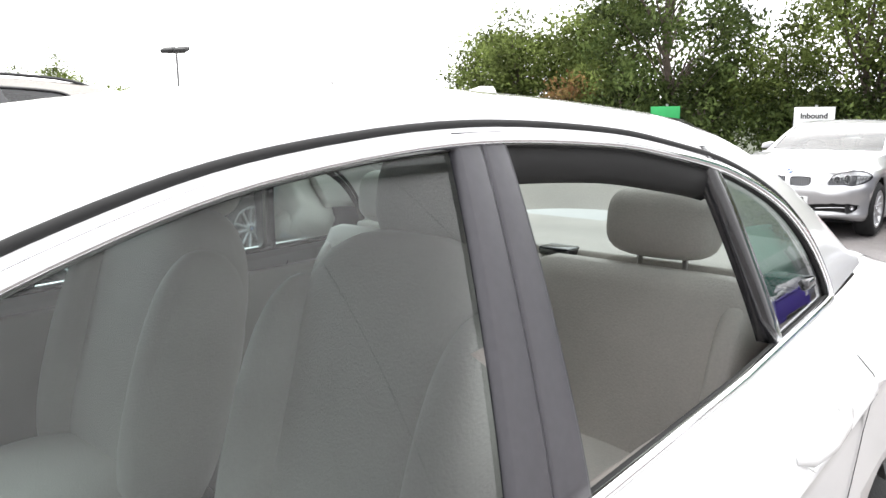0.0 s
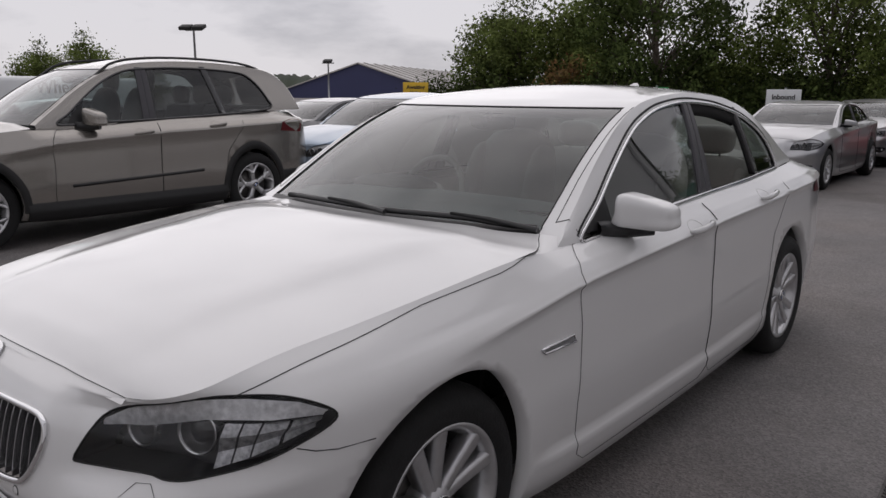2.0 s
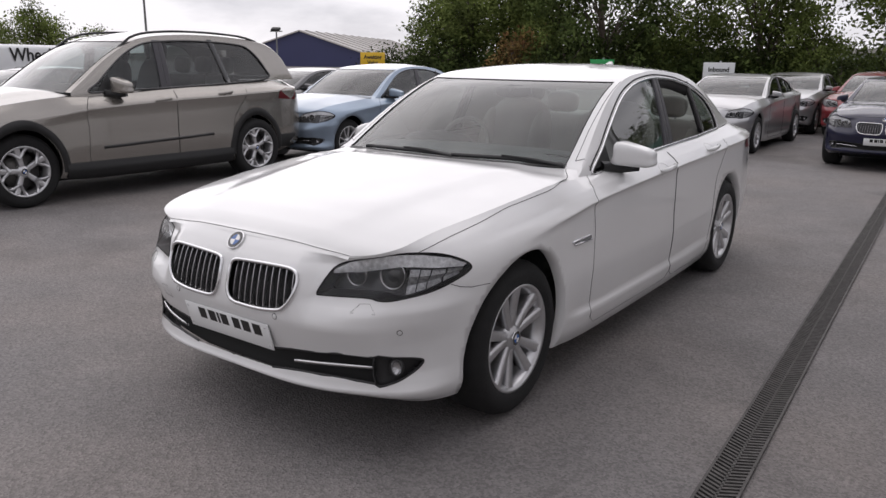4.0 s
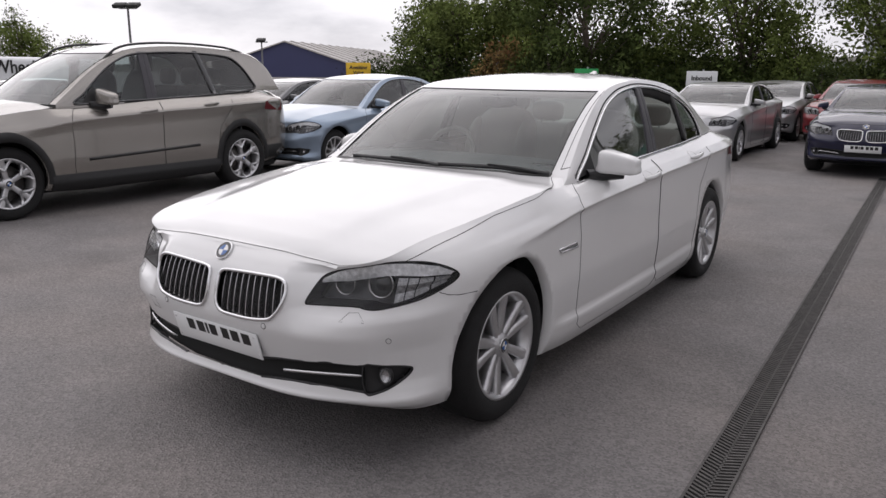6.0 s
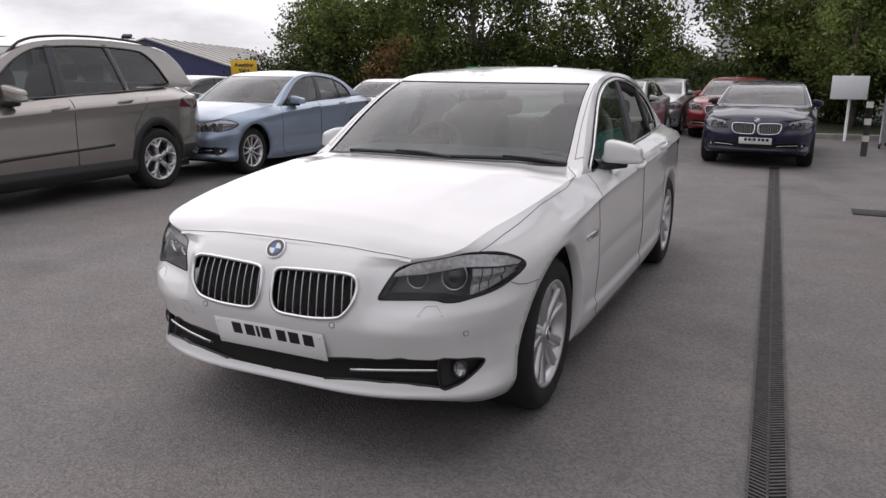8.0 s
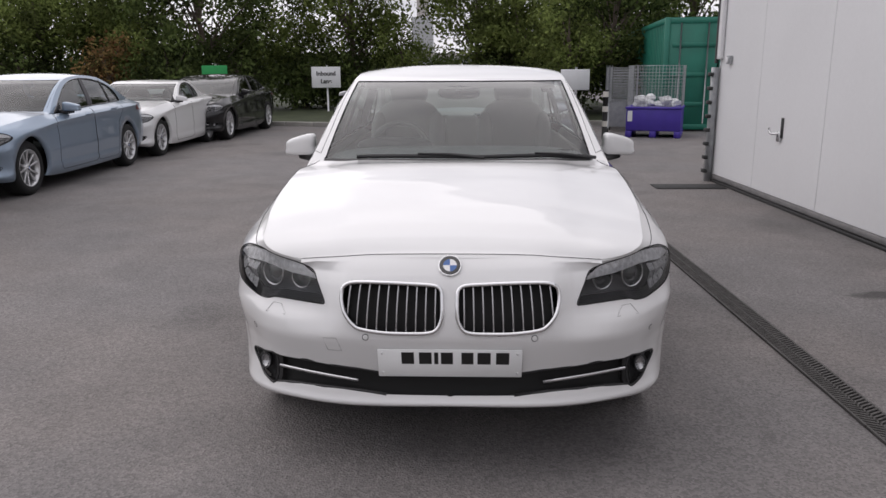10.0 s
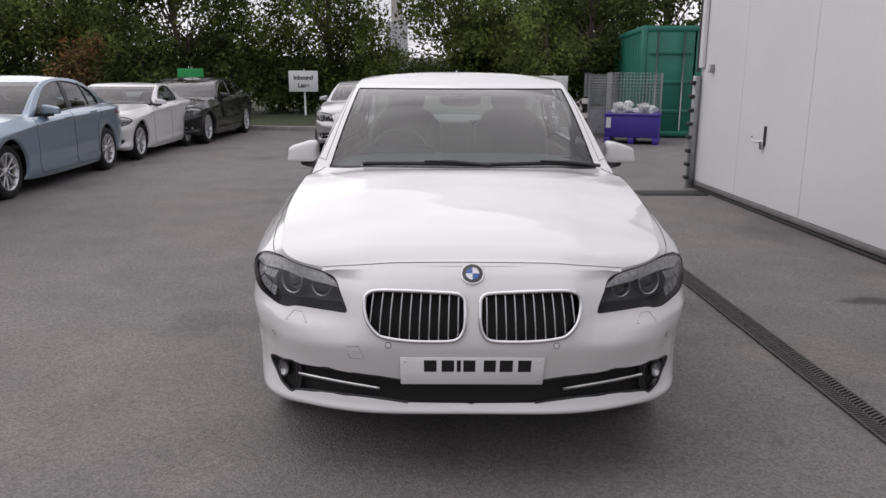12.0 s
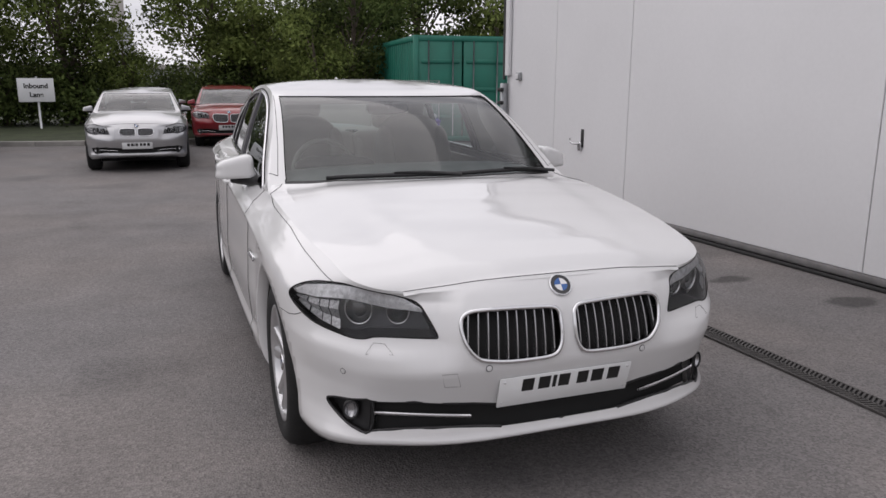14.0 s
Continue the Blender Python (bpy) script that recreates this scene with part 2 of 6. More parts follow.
def mirrored(c):
    """The line with one mirrored knot at each end, so that it crosses the middle at right angles."""
    return np.vstack([c[1] * (-1, 1, 1), c, c[-2] * (-1, 1, 1)])


CAGE = [mirrored(c) for c in LINES]


def skin(u, v):
    """The half body's surface: u 0 .. 14 from nose to tail, v 0 .. 6 from sill to hood edge or belt."""
    u, v = np.broadcast_arrays(np.asarray(u, float), np.asarray(v, float))
    rows = np.stack([spline(c, u + 1) for c in CAGE])
    i = np.clip(v.astype(int), 0, 5)
    f = (v - i)[..., None]
    take = lambda k: np.take_along_axis(rows, np.clip(k, 0, 6)[None, ..., None], 0)[0]
    p0, p1, p2, p3 = take(i - 1), take(i), take(i + 1), take(i + 2)
    p = 0.5 * (2 * p1 + (p2 - p0) * f + (2 * p0 - 5 * p1 + 4 * p2 - p3) * f ** 2 + (3 * p1 - p0 - 3 * p2 + p3) * f ** 3)
    # the shoulder crease, the sill crease and the bumper's lower lip
    side = np.interp(u, [4.9, 6.0, 10.6, 12.2], [0, 1, 1, 0.2])
    flat = (side * np.interp(v, [3.9, 4.15], [0, 1]))[..., None]
    p = p * (1 - flat) + (p1 + (p2 - p1) * f) * flat
    sill = np.interp(u, [5.9, 6.4, 8.8, 9.4], [0, 1, 1, 0])
    nose = np.interp(u, [0, 3.2, 4.0], [1, 1, 0])
    out = side * np.interp(v, [2.5, 3.2, 3.75, 3.92, 4.08, 4.5, 6.0], [0, -0.009, -0.018, -0.016, 0.005, 0.006, 0]) + sill * np.interp(v, [0.6, 1.35, 1.45, 1.58, 2.0, 2.7], [0.004, 0.006, 0.008, -0.009, -0.006, 0])
    lip = nose * np.interp(v, [0.2, 0.7, 1.0, 1.18, 1.5, 2.2], [0, 0.016, 0.020, 0.004, -0.006, 0.0])
    shelf = np.interp(u, [1.2, 1.9, 3.5, 4.4], [0, 1, 1, 0]) * np.interp(v, [2.3, 2.9, 3.18, 3.26, 3.5, 3.8], [0, 0.013, 0.022, 0.014, 0.003, 0])
    scoop = np.interp(u, [2.5, 3.2, 3.8, 4.25], [0, 1, 1, 0]) * np.interp(v, [1.1, 1.6, 2.4, 2.9], [0, -0.016, -0.013, 0])
    valley = np.interp(u, [1.02, 1.25, 1.6, 2.4, 3.2, 4.0], [0, 0.028, 0.034, 0.020, 0.010, 0]) * np.interp(v, [2.8, 3.4, 4.7, 5.5], [0, 1, 1, 0])
    turn = np.clip((u - 1.5) / 2.5, 0, 1)
    p = p.copy()
    p[..., 0] += out + (shelf + lip * 0.9) * turn + scoop * 0.8
    p[..., 1] += valley - lip * (1 - 0.5 * turn) - shelf * (1 - 0.7 * turn) - scoop * 0.5
    return p


def skin_normal(u, v):
    e = 0.01
    du = skin(np.clip(u + e, 0, 14), v) - skin(np.clip(u - e, 0, 14), v)
    dv = skin(u, np.clip(v + e, 0, 6)) - skin(u, np.clip(v - e, 0, 6))
    n = np.cross(du, dv)
    n /= np.maximum(np.linalg.norm(n, axis=-1, keepdims=True), 1e-9)
    return n


def wrap_view(p):
    """Nose features are drawn on a cylinder round the engine bay: arc and height."""
    return np.stack([np.arctan2(p[..., 0], 1.0 - p[..., 1]), p[..., 2]], -1)


def side_view(p):
    return p[..., 1:3]


def to_wrap(pts):
    return wrap_view(np.asarray(pts, float))


def newton(view, target, u, v):
    """The (u, v) near the given one at which the skin shows at target in that view."""
    for _ in range(6):
        p = view(skin(u, v))
        e = 0.004
        ju = (view(skin(min(u + e, 14), v)) - p) / e if u + e <= 14 else (p - view(skin(u - e, v))) / e
        jv = (view(skin(u, min(v + e, 6))) - p) / e if v + e <= 6 else (p - view(skin(u, v - e))) / e
        det = ju[0] * jv[1] - ju[1] * jv[0]
        if abs(det) < 1e-9:
            break
        r = target - p
        u = float(np.clip(u + np.clip((r[0] * jv[1] - r[1] * jv[0]) / det, -0.3, 0.3), 0, 14))
        v = float(np.clip(v + np.clip((ju[0] * r[1] - ju[1] * r[0]) / det, -0.3, 0.3), 0, 6))
    return u, v


def ring(cy, cz, r):
    a = np.linspace(0, 2 * math.pi, 64, endpoint=False)
    return np.stack([cy + r * np.cos(a), cz + r * np.sin(a)], 1)


HEADLIGHT = closed_curve(to_wrap([(0.446, 0.105, 0.634), (0.470, 0.112, 0.631), (0.552, 0.142, 0.633), (0.655, 0.179, 0.635), (0.694, 0.192, 0.627), (0.735, 0.218, 0.626), (0.777, 0.258, 0.634), (0.815, 0.305, 0.645), (0.842, 0.360, 0.660), (0.857, 0.412, 0.679),
                                  (0.868, 0.471, 0.704), (0.867, 0.489, 0.722), (0.858, 0.475, 0.742), (0.836, 0.438, 0.765), (0.806, 0.390, 0.782), (0.766, 0.332, 0.789), (0.720, 0.275, 0.788), (0.632, 0.222, 0.772), (0.538, 0.192, 0.753), (0.492, 0.166, 0.733), (0.474, 0.140, 0.702), (0.456, 0.118, 0.664)]), 5)
KIDNEY = closed_curve(to_wrap([(0.026, 0.055, 0.669), (0.027, 0.037, 0.604), (0.042, 0.030, 0.568), (0.070, 0.029, 0.554), (0.126, 0.029, 0.551), (0.220, 0.031, 0.552), (0.302, 0.037, 0.561), (0.333, 0.042, 0.573), (0.361, 0.052, 0.605), (0.375, 0.068, 0.648),
                               (0.376, 0.078, 0.680), (0.364, 0.085, 0.706), (0.325, 0.085, 0.717), (0.220, 0.079, 0.717), (0.130, 0.073, 0.714), (0.052, 0.069, 0.709), (0.030, 0.062, 0.694)]), 6)
INTAKE = to_wrap([(-0.02, 0.03, 0.330), (0.228, 0.03, 0.331), (0.332, 0.042, 0.340), (0.46, 0.068, 0.342), (0.60, 0.12, 0.337), (0.6785, 0.158, 0.327), (0.6795, 0.159, 0.418), (0.53, 0.09, 0.424), (0.40, 0.054, 0.413), (0.33, 0.044, 0.408), (0.225, 0.037, 0.393), (-0.02, 0.034, 0.392)])
FOG = closed_curve(to_wrap([(0.676, 0.156, 0.326), (0.720, 0.195, 0.327), (0.757, 0.235, 0.340), (0.783, 0.285, 0.362), (0.797, 0.315, 0.390), (0.786, 0.292, 0.402), (0.735, 0.215, 0.413), (0.677, 0.157, 0.418)]), 6)
SMALL_KIDNEY = closed_curve(to_wrap([(0.022, 0.05, 0.628), (0.05, 0.05, 0.606), (0.14, 0.055, 0.602), (0.235, 0.06, 0.612), (0.280, 0.07, 0.655), (0.268, 0.07, 0.712),
                                     (0.20, 0.07, 0.722), (0.11, 0.065, 0.722), (0.04, 0.06, 0.716), (0.022, 0.06, 0.700)]))
FRONT_ARCH, REAR_ARCH = ring(0.832, 0.338, 0.376), ring(3.80, 0.338, 0.374)
FRONT_DOOR = np.array([(1.51, 0.27), (1.495, 0.45), (1.512, 0.6), (1.517, 0.70), (1.508, 0.80), (1.525, 0.86), (1.565, 0.905), (1.615, 0.94), (1.66, 1.2), (2.64, 1.2), (2.62, 0.9), (2.60, 0.6), (2.60, 0.27), (2.54, 0.232), (1.57, 0.232)])
REAR_DOOR = np.array([(2.605, 0.27), (2.605, 0.6), (2.625, 0.9), (2.645, 1.2), (3.74, 1.2), (3.66, 0.9), (3.45, 0.72), (3.39, 0.5), (3.34, 0.27), (3.28, 0.232), (2.66, 0.232)])
CUTS = [("headlight", wrap_view, HEADLIGHT, 0), ("kidney", wrap_view, KIDNEY, 0), ("intake", wrap_view, INTAKE, 0), ("fog", wrap_view, FOG, 0),
        ("front_arch", side_view, FRONT_ARCH, 1), ("rear_arch", side_view, REAR_ARCH, 2), ("front_door", side_view, FRONT_DOOR, 1), ("rear_door", side_view, REAR_DOOR, 2)]


def body_grid(detail, cuts):
    steps = [26, 20, 16, 14, 16, 14, 12, 12, 10, 12, 10, 8, 8, 8] if detail else [12, 9, 8, 7, 8, 8, 7, 6, 6, 7, 6, 4, 4, 4]
    us = np.concatenate([np.linspace(i, i + 1, s, endpoint=False) for i, s in enumerate(steps)] + [[14.0]])
    vs = np.linspace(0, 6, 61 if detail else 31)
    uu, vv = np.meshgrid(us, vs, indexing="ij")
    uu, vv = uu.copy(), vv.copy()
    pos = skin(uu, vv)
    owner = np.zeros((len(us) - 1, len(vs) - 1), int)
    for k, (name, view, poly, zone) in enumerate(cuts, 1):
        q = view(pos)
        c = (q[:-1, :-1] + q[1:, :-1] + q[:-1, 1:] + q[1:, 1:]) / 4
        yc = (pos[:-1, :-1, 1] + pos[1:, 1:, 1]) / 2
        xc = (pos[:-1, :-1, 0] + pos[1:, 1:, 0]) / 2
        ok = (yc < 0.75) if zone == 0 else ((yc < 3.0) & (xc > 0.5)) if zone == 1 else ((yc > 2.5) & (xc > 0.5))
        hit = inside(c[..., 0], c[..., 1], poly) & ok & (owner == 0)
        owner[hit] = k
        mark = np.zeros(uu.shape, int)
        other = np.zeros(uu.shape, int)
        for a in (0, 1):
            for b in (0, 1):
                mark[a:a + hit.shape[0], b:b + hit.shape[1]] |= hit
                other[a:a + hit.shape[0], b:b + hit.shape[1]] |= ~hit & ok
        for i, j in zip(*np.nonzero(mark & other)):
            target = nearest(q[i, j], poly)
            if view is wrap_view and uu[i, j] == 0:
                continue
            u, v = newton(view, target, uu[i, j], vv[i, j])
            if j == len(vs) - 1:
                v = 6.0
            if np.abs(view(skin(u, v)) - target).max() < 0.02:
                uu[i, j], vv[i, j] = u, v
        pos = skin(uu, vv)
    return uu, vv, pos, owner


SMALL_CUTS = [(n, f, SMALL_KIDNEY if n == "kidney" else p, z) for n, f, p, z in CUTS]
GRIDS = {True: body_grid(True, CUTS), False: body_grid(False, CUTS), "small": body_grid(False, SMALL_CUTS)}


def cells_bm(pos, mask, flip=False):
    ids = {}
    verts, faces = [], []
    for i, j in zip(*np.nonzero(mask)):
        f = []
        for a, b in ((i, j), (i, j + 1), (i + 1, j + 1), (i + 1, j)):
            if (a, b) not in ids:
                ids[a, b] = len(verts)
                verts.append(pos[a, b])
            f.append(ids[a, b])
        faces.append(f if flip else f[::-1])
    return mesh_bm(verts, faces)


def warp_of(spec):
    """How the canonical saloon is stretched into another car."""
    ys, yd, zs, zd, sx = spec.get("ys"), spec.get("yd"), spec.get("zs"), spec.get("zd"), spec.get("sx", 1.0)
    shift = spec.get("arch", 0.0)

    def warp(p):
        p = np.array(p, float)
        ax = np.clip((np.abs(p[..., 0]) - 0.42) / 0.43, 0, 1)
        back = np.clip(p[..., 1] / 0.6, 0, 1)
        p[..., 1] = p[..., 1] + 0.042 * np.interp(p[..., 2], [0.40, 0.53], [1, 0]) * (1 - back * back * (3 - 2 * back))
        p[..., 2] = p[..., 2] - 0.032 * np.interp(p[..., 2], [0.1, 0.2, 0.40], [0, 1, 0]) * (1 - back * back * (3 - 2 * back))
        p[..., 1] = p[..., 1] + shift * np.interp(p[..., 1], [0.35, 0.65, 1.0, 1.35], [0, 1, 1, 0])
        corner = np.interp(p[..., 1], [0.1, 0.25, 0.47, 0.62, 0.78, 0.95], [0.070, 0.052, 0.020, 0.004, 0.0, 0.0]) * np.interp(p[..., 2], [0.22, 0.42], [0.6, 1.0])
        p[..., 0] = p[..., 0] * (1 - corner * ax * ax * (3 - 2 * ax))
        if ys:
            p[..., 1] = np.interp(p[..., 1], ys, yd)
        if zs:
            p[..., 2] = np.interp(p[..., 2], zs, zd)
        p[..., 0] = p[..., 0] * sx
        return p
    return warp


# ---- the saloon's glasshouse ----
SALOON = dict(
    arch=[(1.525, 0.938), (1.61, 0.992), (1.72, 1.062), (1.9, 1.172), (2.1, 1.275), (2.3, 1.350), (2.5, 1.388), (2.8, 1.408), (3.1, 1.402), (3.4, 1.375), (3.65, 1.315), (3.9, 1.215), (4.1, 1.115), (4.25, 1.04)],
    glass=[(1.662, 0.934), (1.83, 1.045), (2.0, 1.150), (2.2, 1.257), (2.36, 1.314), (2.54, 1.351), (2.80, 1.369), (3.09, 1.357), (3.28, 1.333), (3.50, 1.292), (3.70, 1.220), (3.82, 1.125), (3.87, 1.025),
           (3.80, 1.017), (3.3, 1.002), (2.6, 0.986), (2.0, 0.959)],
    screen=2.30, back=3.55, cowl=1.545, deck=4.16, pillar=(2.686, 2.77, 0.134, 0.083), quarter=(3.485, 3.395, 0.04), bow=0.14)
ESTATE = dict(
    arch=[(1.42, 0.965), (1.6, 1.06), (1.85, 1.19), (2.1, 1.295), (2.35, 1.37), (2.6, 1.40), (3.0, 1.415), (3.5, 1.41), (4.0, 1.385), (4.3, 1.35), (4.5, 1.27), (4.62, 1.16), (4.70, 1.035)],
    glass=[(1.62, 0.965), (1.75, 1.04), (1.95, 1.16), (2.15, 1.26), (2.4, 1.335), (2.7, 1.358), (3.0, 1.366), (3.4, 1.362), (3.75, 1.346), (3.92, 1.318), (4.07, 1.235), (4.18, 1.13), (4.225, 1.062),
           (4.0, 1.030), (3.3, 1.004), (2.6, 0.985), (2.0, 0.972)],
    screen=2.30, back=4.34, cowl=1.40, deck=4.62, pillar=(2.50, 2.52, 0.13, 0.11), quarter=(3.47, 3.30, 0.075), bow=0.14)
ROADSTER = dict(
    arch=[(1.95, 0.955), (2.1, 1.05), (2.25, 1.15), (2.4, 1.24), (2.55, 1.31), (2.7, 1.36), (2.9, 1.39), (3.1, 1.385), (3.3, 1.35), (3.5, 1.28), (3.7, 1.2), (3.9, 1.1), (4.0, 1.02)],
    glass=[(2.10, 0.975), (2.2, 1.05), (2.35, 1.15), (2.5, 1.24), (2.65, 1.30), (2.8, 1.33), (2.95, 1.345), (3.1, 1.34), (3.2, 1.32), (3.3, 1.28), (3.4, 1.2), (3.45, 1.1), (3.45, 1.01),
           (3.3, 1.0), (3.0, 0.99), (2.6, 0.985), (2.3, 0.98)],
    screen=2.62, back=3.42, cowl=1.9, deck=3.95, pillar=(3.1, 3.1, 0.06, 0.06), quarter=(3.3, 3.3, 0.02), bow=0.10)


EDGE = 0.925                        # share of the width that the windscreen takes


def belt_z(y):
    return np.interp(y, [1.3, 1.63, 2.6, 3.3, 3.8, 4.3, 4.8], [0.934, 0.932, 0.978, 0.994, 1.010, 1.03, 1.035])


def side_x(y, z, arch_z):
    xb = np.interp(y, [1.3, 1.63, 2.6, 3.3, 3.8, 4.3, 4.8], [0.785, 0.80, 0.803, 0.785, 0.758, 0.71, 0.66])
    zb = belt_z(y)
    h = np.clip((z - zb) / 0.45, 0, 1.2)
    t = np.clip((z - zb) / np.maximum(arch_z - zb, 0.05), 0, 1)
    return xb - 0.168 * h ** 1.15 - 0.012 * t ** 6


def house(shape, detail):
    """Side panels and roof strips of the glasshouse."""
    arch = np.array(shape["arch"])
    n = 72 if detail else 36
    tt = np.linspace(0, len(arch) - 1, n + 1)
    a = spline(arch, tt)
    rows = 20 if detail else 12
    w = np.linspace(0, 1, rows + 1)
    yy = np.repeat(a[:, :1], rows + 1, 1)
    zz = belt_z(yy) + (a[:, 1:2] - belt_z(yy)) * w[None, :]
    top = np.repeat(a[:, 1:2], rows + 1, 1)
    poly = closed_curve(np.array(shape["glass"]), 6)
    hit = np.zeros((n, rows), bool)
    cy = (yy[:-1, :-1] + yy[1:, 1:]) / 2
    cz = (zz[:-1, :-1] + zz[1:, 1:]) / 2
    hit = inside(cy, cz, poly)
    mark, other = np.zeros(yy.shape, bool), np.zeros(yy.shape, bool)
    for i in (0, 1):
        for j in (0, 1):
            mark[i:i + n, j:j + rows] |= hit
            other[i:i + n, j:j + rows] |= ~hit
    for i, j in zip(*np.nonzero(mark & other)):
        yy[i, j], zz[i, j] = nearest(np.array([yy[i, j], zz[i, j]]), poly)
    pb, pt, pw, pv = shape["pillar"]
    qb, qt, qw = shape["quarter"]
    for lo, hi in ((pb, pt), (pb + pw, pt + pv), (qb, qt), (qb + qw, qt + qw)):
        for j in range(rows + 1):
            fz = np.clip((zz[:, j] - 0.96) / 0.41, 0, 1)
            d = yy[:, j] - (lo + (hi - lo) * fz)
            i = int(np.abs(d).argmin())
            if (mark & other)[i, j]:
                k = np.abs(poly[:, 0] - (yy[i, j] - d[i])) < 0.05
                k &= np.abs(poly[:, 1] - zz[i, j]) < 0.08
                if k.any():
                    near = poly[k]
                    o = near[:, 0].argsort()
                    zz[i, j] = np.interp(yy[i, j] - d[i], near[o, 0], near[o, 1])
                    yy[i, j] -= d[i]
            else:
                yy[i, j] -= d[i]
    cy = (yy[:-1, :-1] + yy[1:, 1:] + yy[1:, :-1] + yy[:-1, 1:]) / 4
    cz = (zz[:-1, :-1] + zz[1:, 1:] + zz[1:, :-1] + zz[:-1, 1:]) / 4
    side = np.stack([side_x(yy, zz, top), yy, zz], -1)
    xt = side_x(a[:, 0], a[:, 1], a[:, 1])
    s = np.concatenate([np.linspace(-1, -EDGE, 3), np.linspace(-EDGE, EDGE, 25 if detail else 13)[1:-1], np.linspace(EDGE, 1, 3)])
    y0, y1 = shape["arch"][0][0], shape["arch"][-1][0]
    bow = np.interp(a[:, 0], [y0, shape["screen"], shape["screen"] + 0.5, shape["back"] - 0.4, shape["back"], y1], [shape["bow"], shape["bow"], 0, 0, -0.12, -0.09])
    crown = np.interp(a[:, 0], [y0, shape["screen"], shape["screen"] + 0.2, shape["screen"] + 0.5, (shape["screen"] + shape["back"]) / 2 + 0.2, shape["back"], y1], [0.012, 0.0, 0.006, 0.034, 0.044, 0.046, 0.012])
    edge = np.interp(a[:, 0], [y0, y0 + 0.08, shape["screen"]], [0.895, 0.905, 0.952])[:, None]
    sa = np.abs(s)[None, :]
    s_row = np.sign(s)[None, :] * np.where(sa <= EDGE, sa * edge / EDGE, edge + (sa - EDGE) * (1 - edge) / (1 - EDGE))
    roof = np.stack([xt[:, None] * s_row, a[:, :1] - bow[:, None] * (1 - s[None, :] ** 2), a[:, 1:2] + crown[:, None] * (1 - np.abs(s[None, :]) ** 2.4)], -1)
    return dict(a=a, side=side, hit=hit, cy=cy, cz=cz, roof=roof, s=s, poly=poly)


def pillow_bm(sx, sy, sz, at=(0, 0, 0), p=3.2, rot=0.0, n=14):
    """A padded cushion: a rounded box."""
    bm = bmesh.new()
    bmesh.ops.create_cube(bm, size=2.0)
    bmesh.ops.subdivide_edges(bm, edges=list(bm.edges), cuts=n // 2, use_grid_fill=True)
    m = Matrix.Translation(at) @ Matrix.Rotation(rot, 4, "X")
    for v in bm.verts:
        c = v.co
        l = (abs(c.x) ** p + abs(c.y) ** p + abs(c.z) ** p) ** (1 / p)
        v.co = m @ Vector((c.x / l * sx / 2, c.y / l * sy / 2, c.z / l * sz / 2))
    return bm


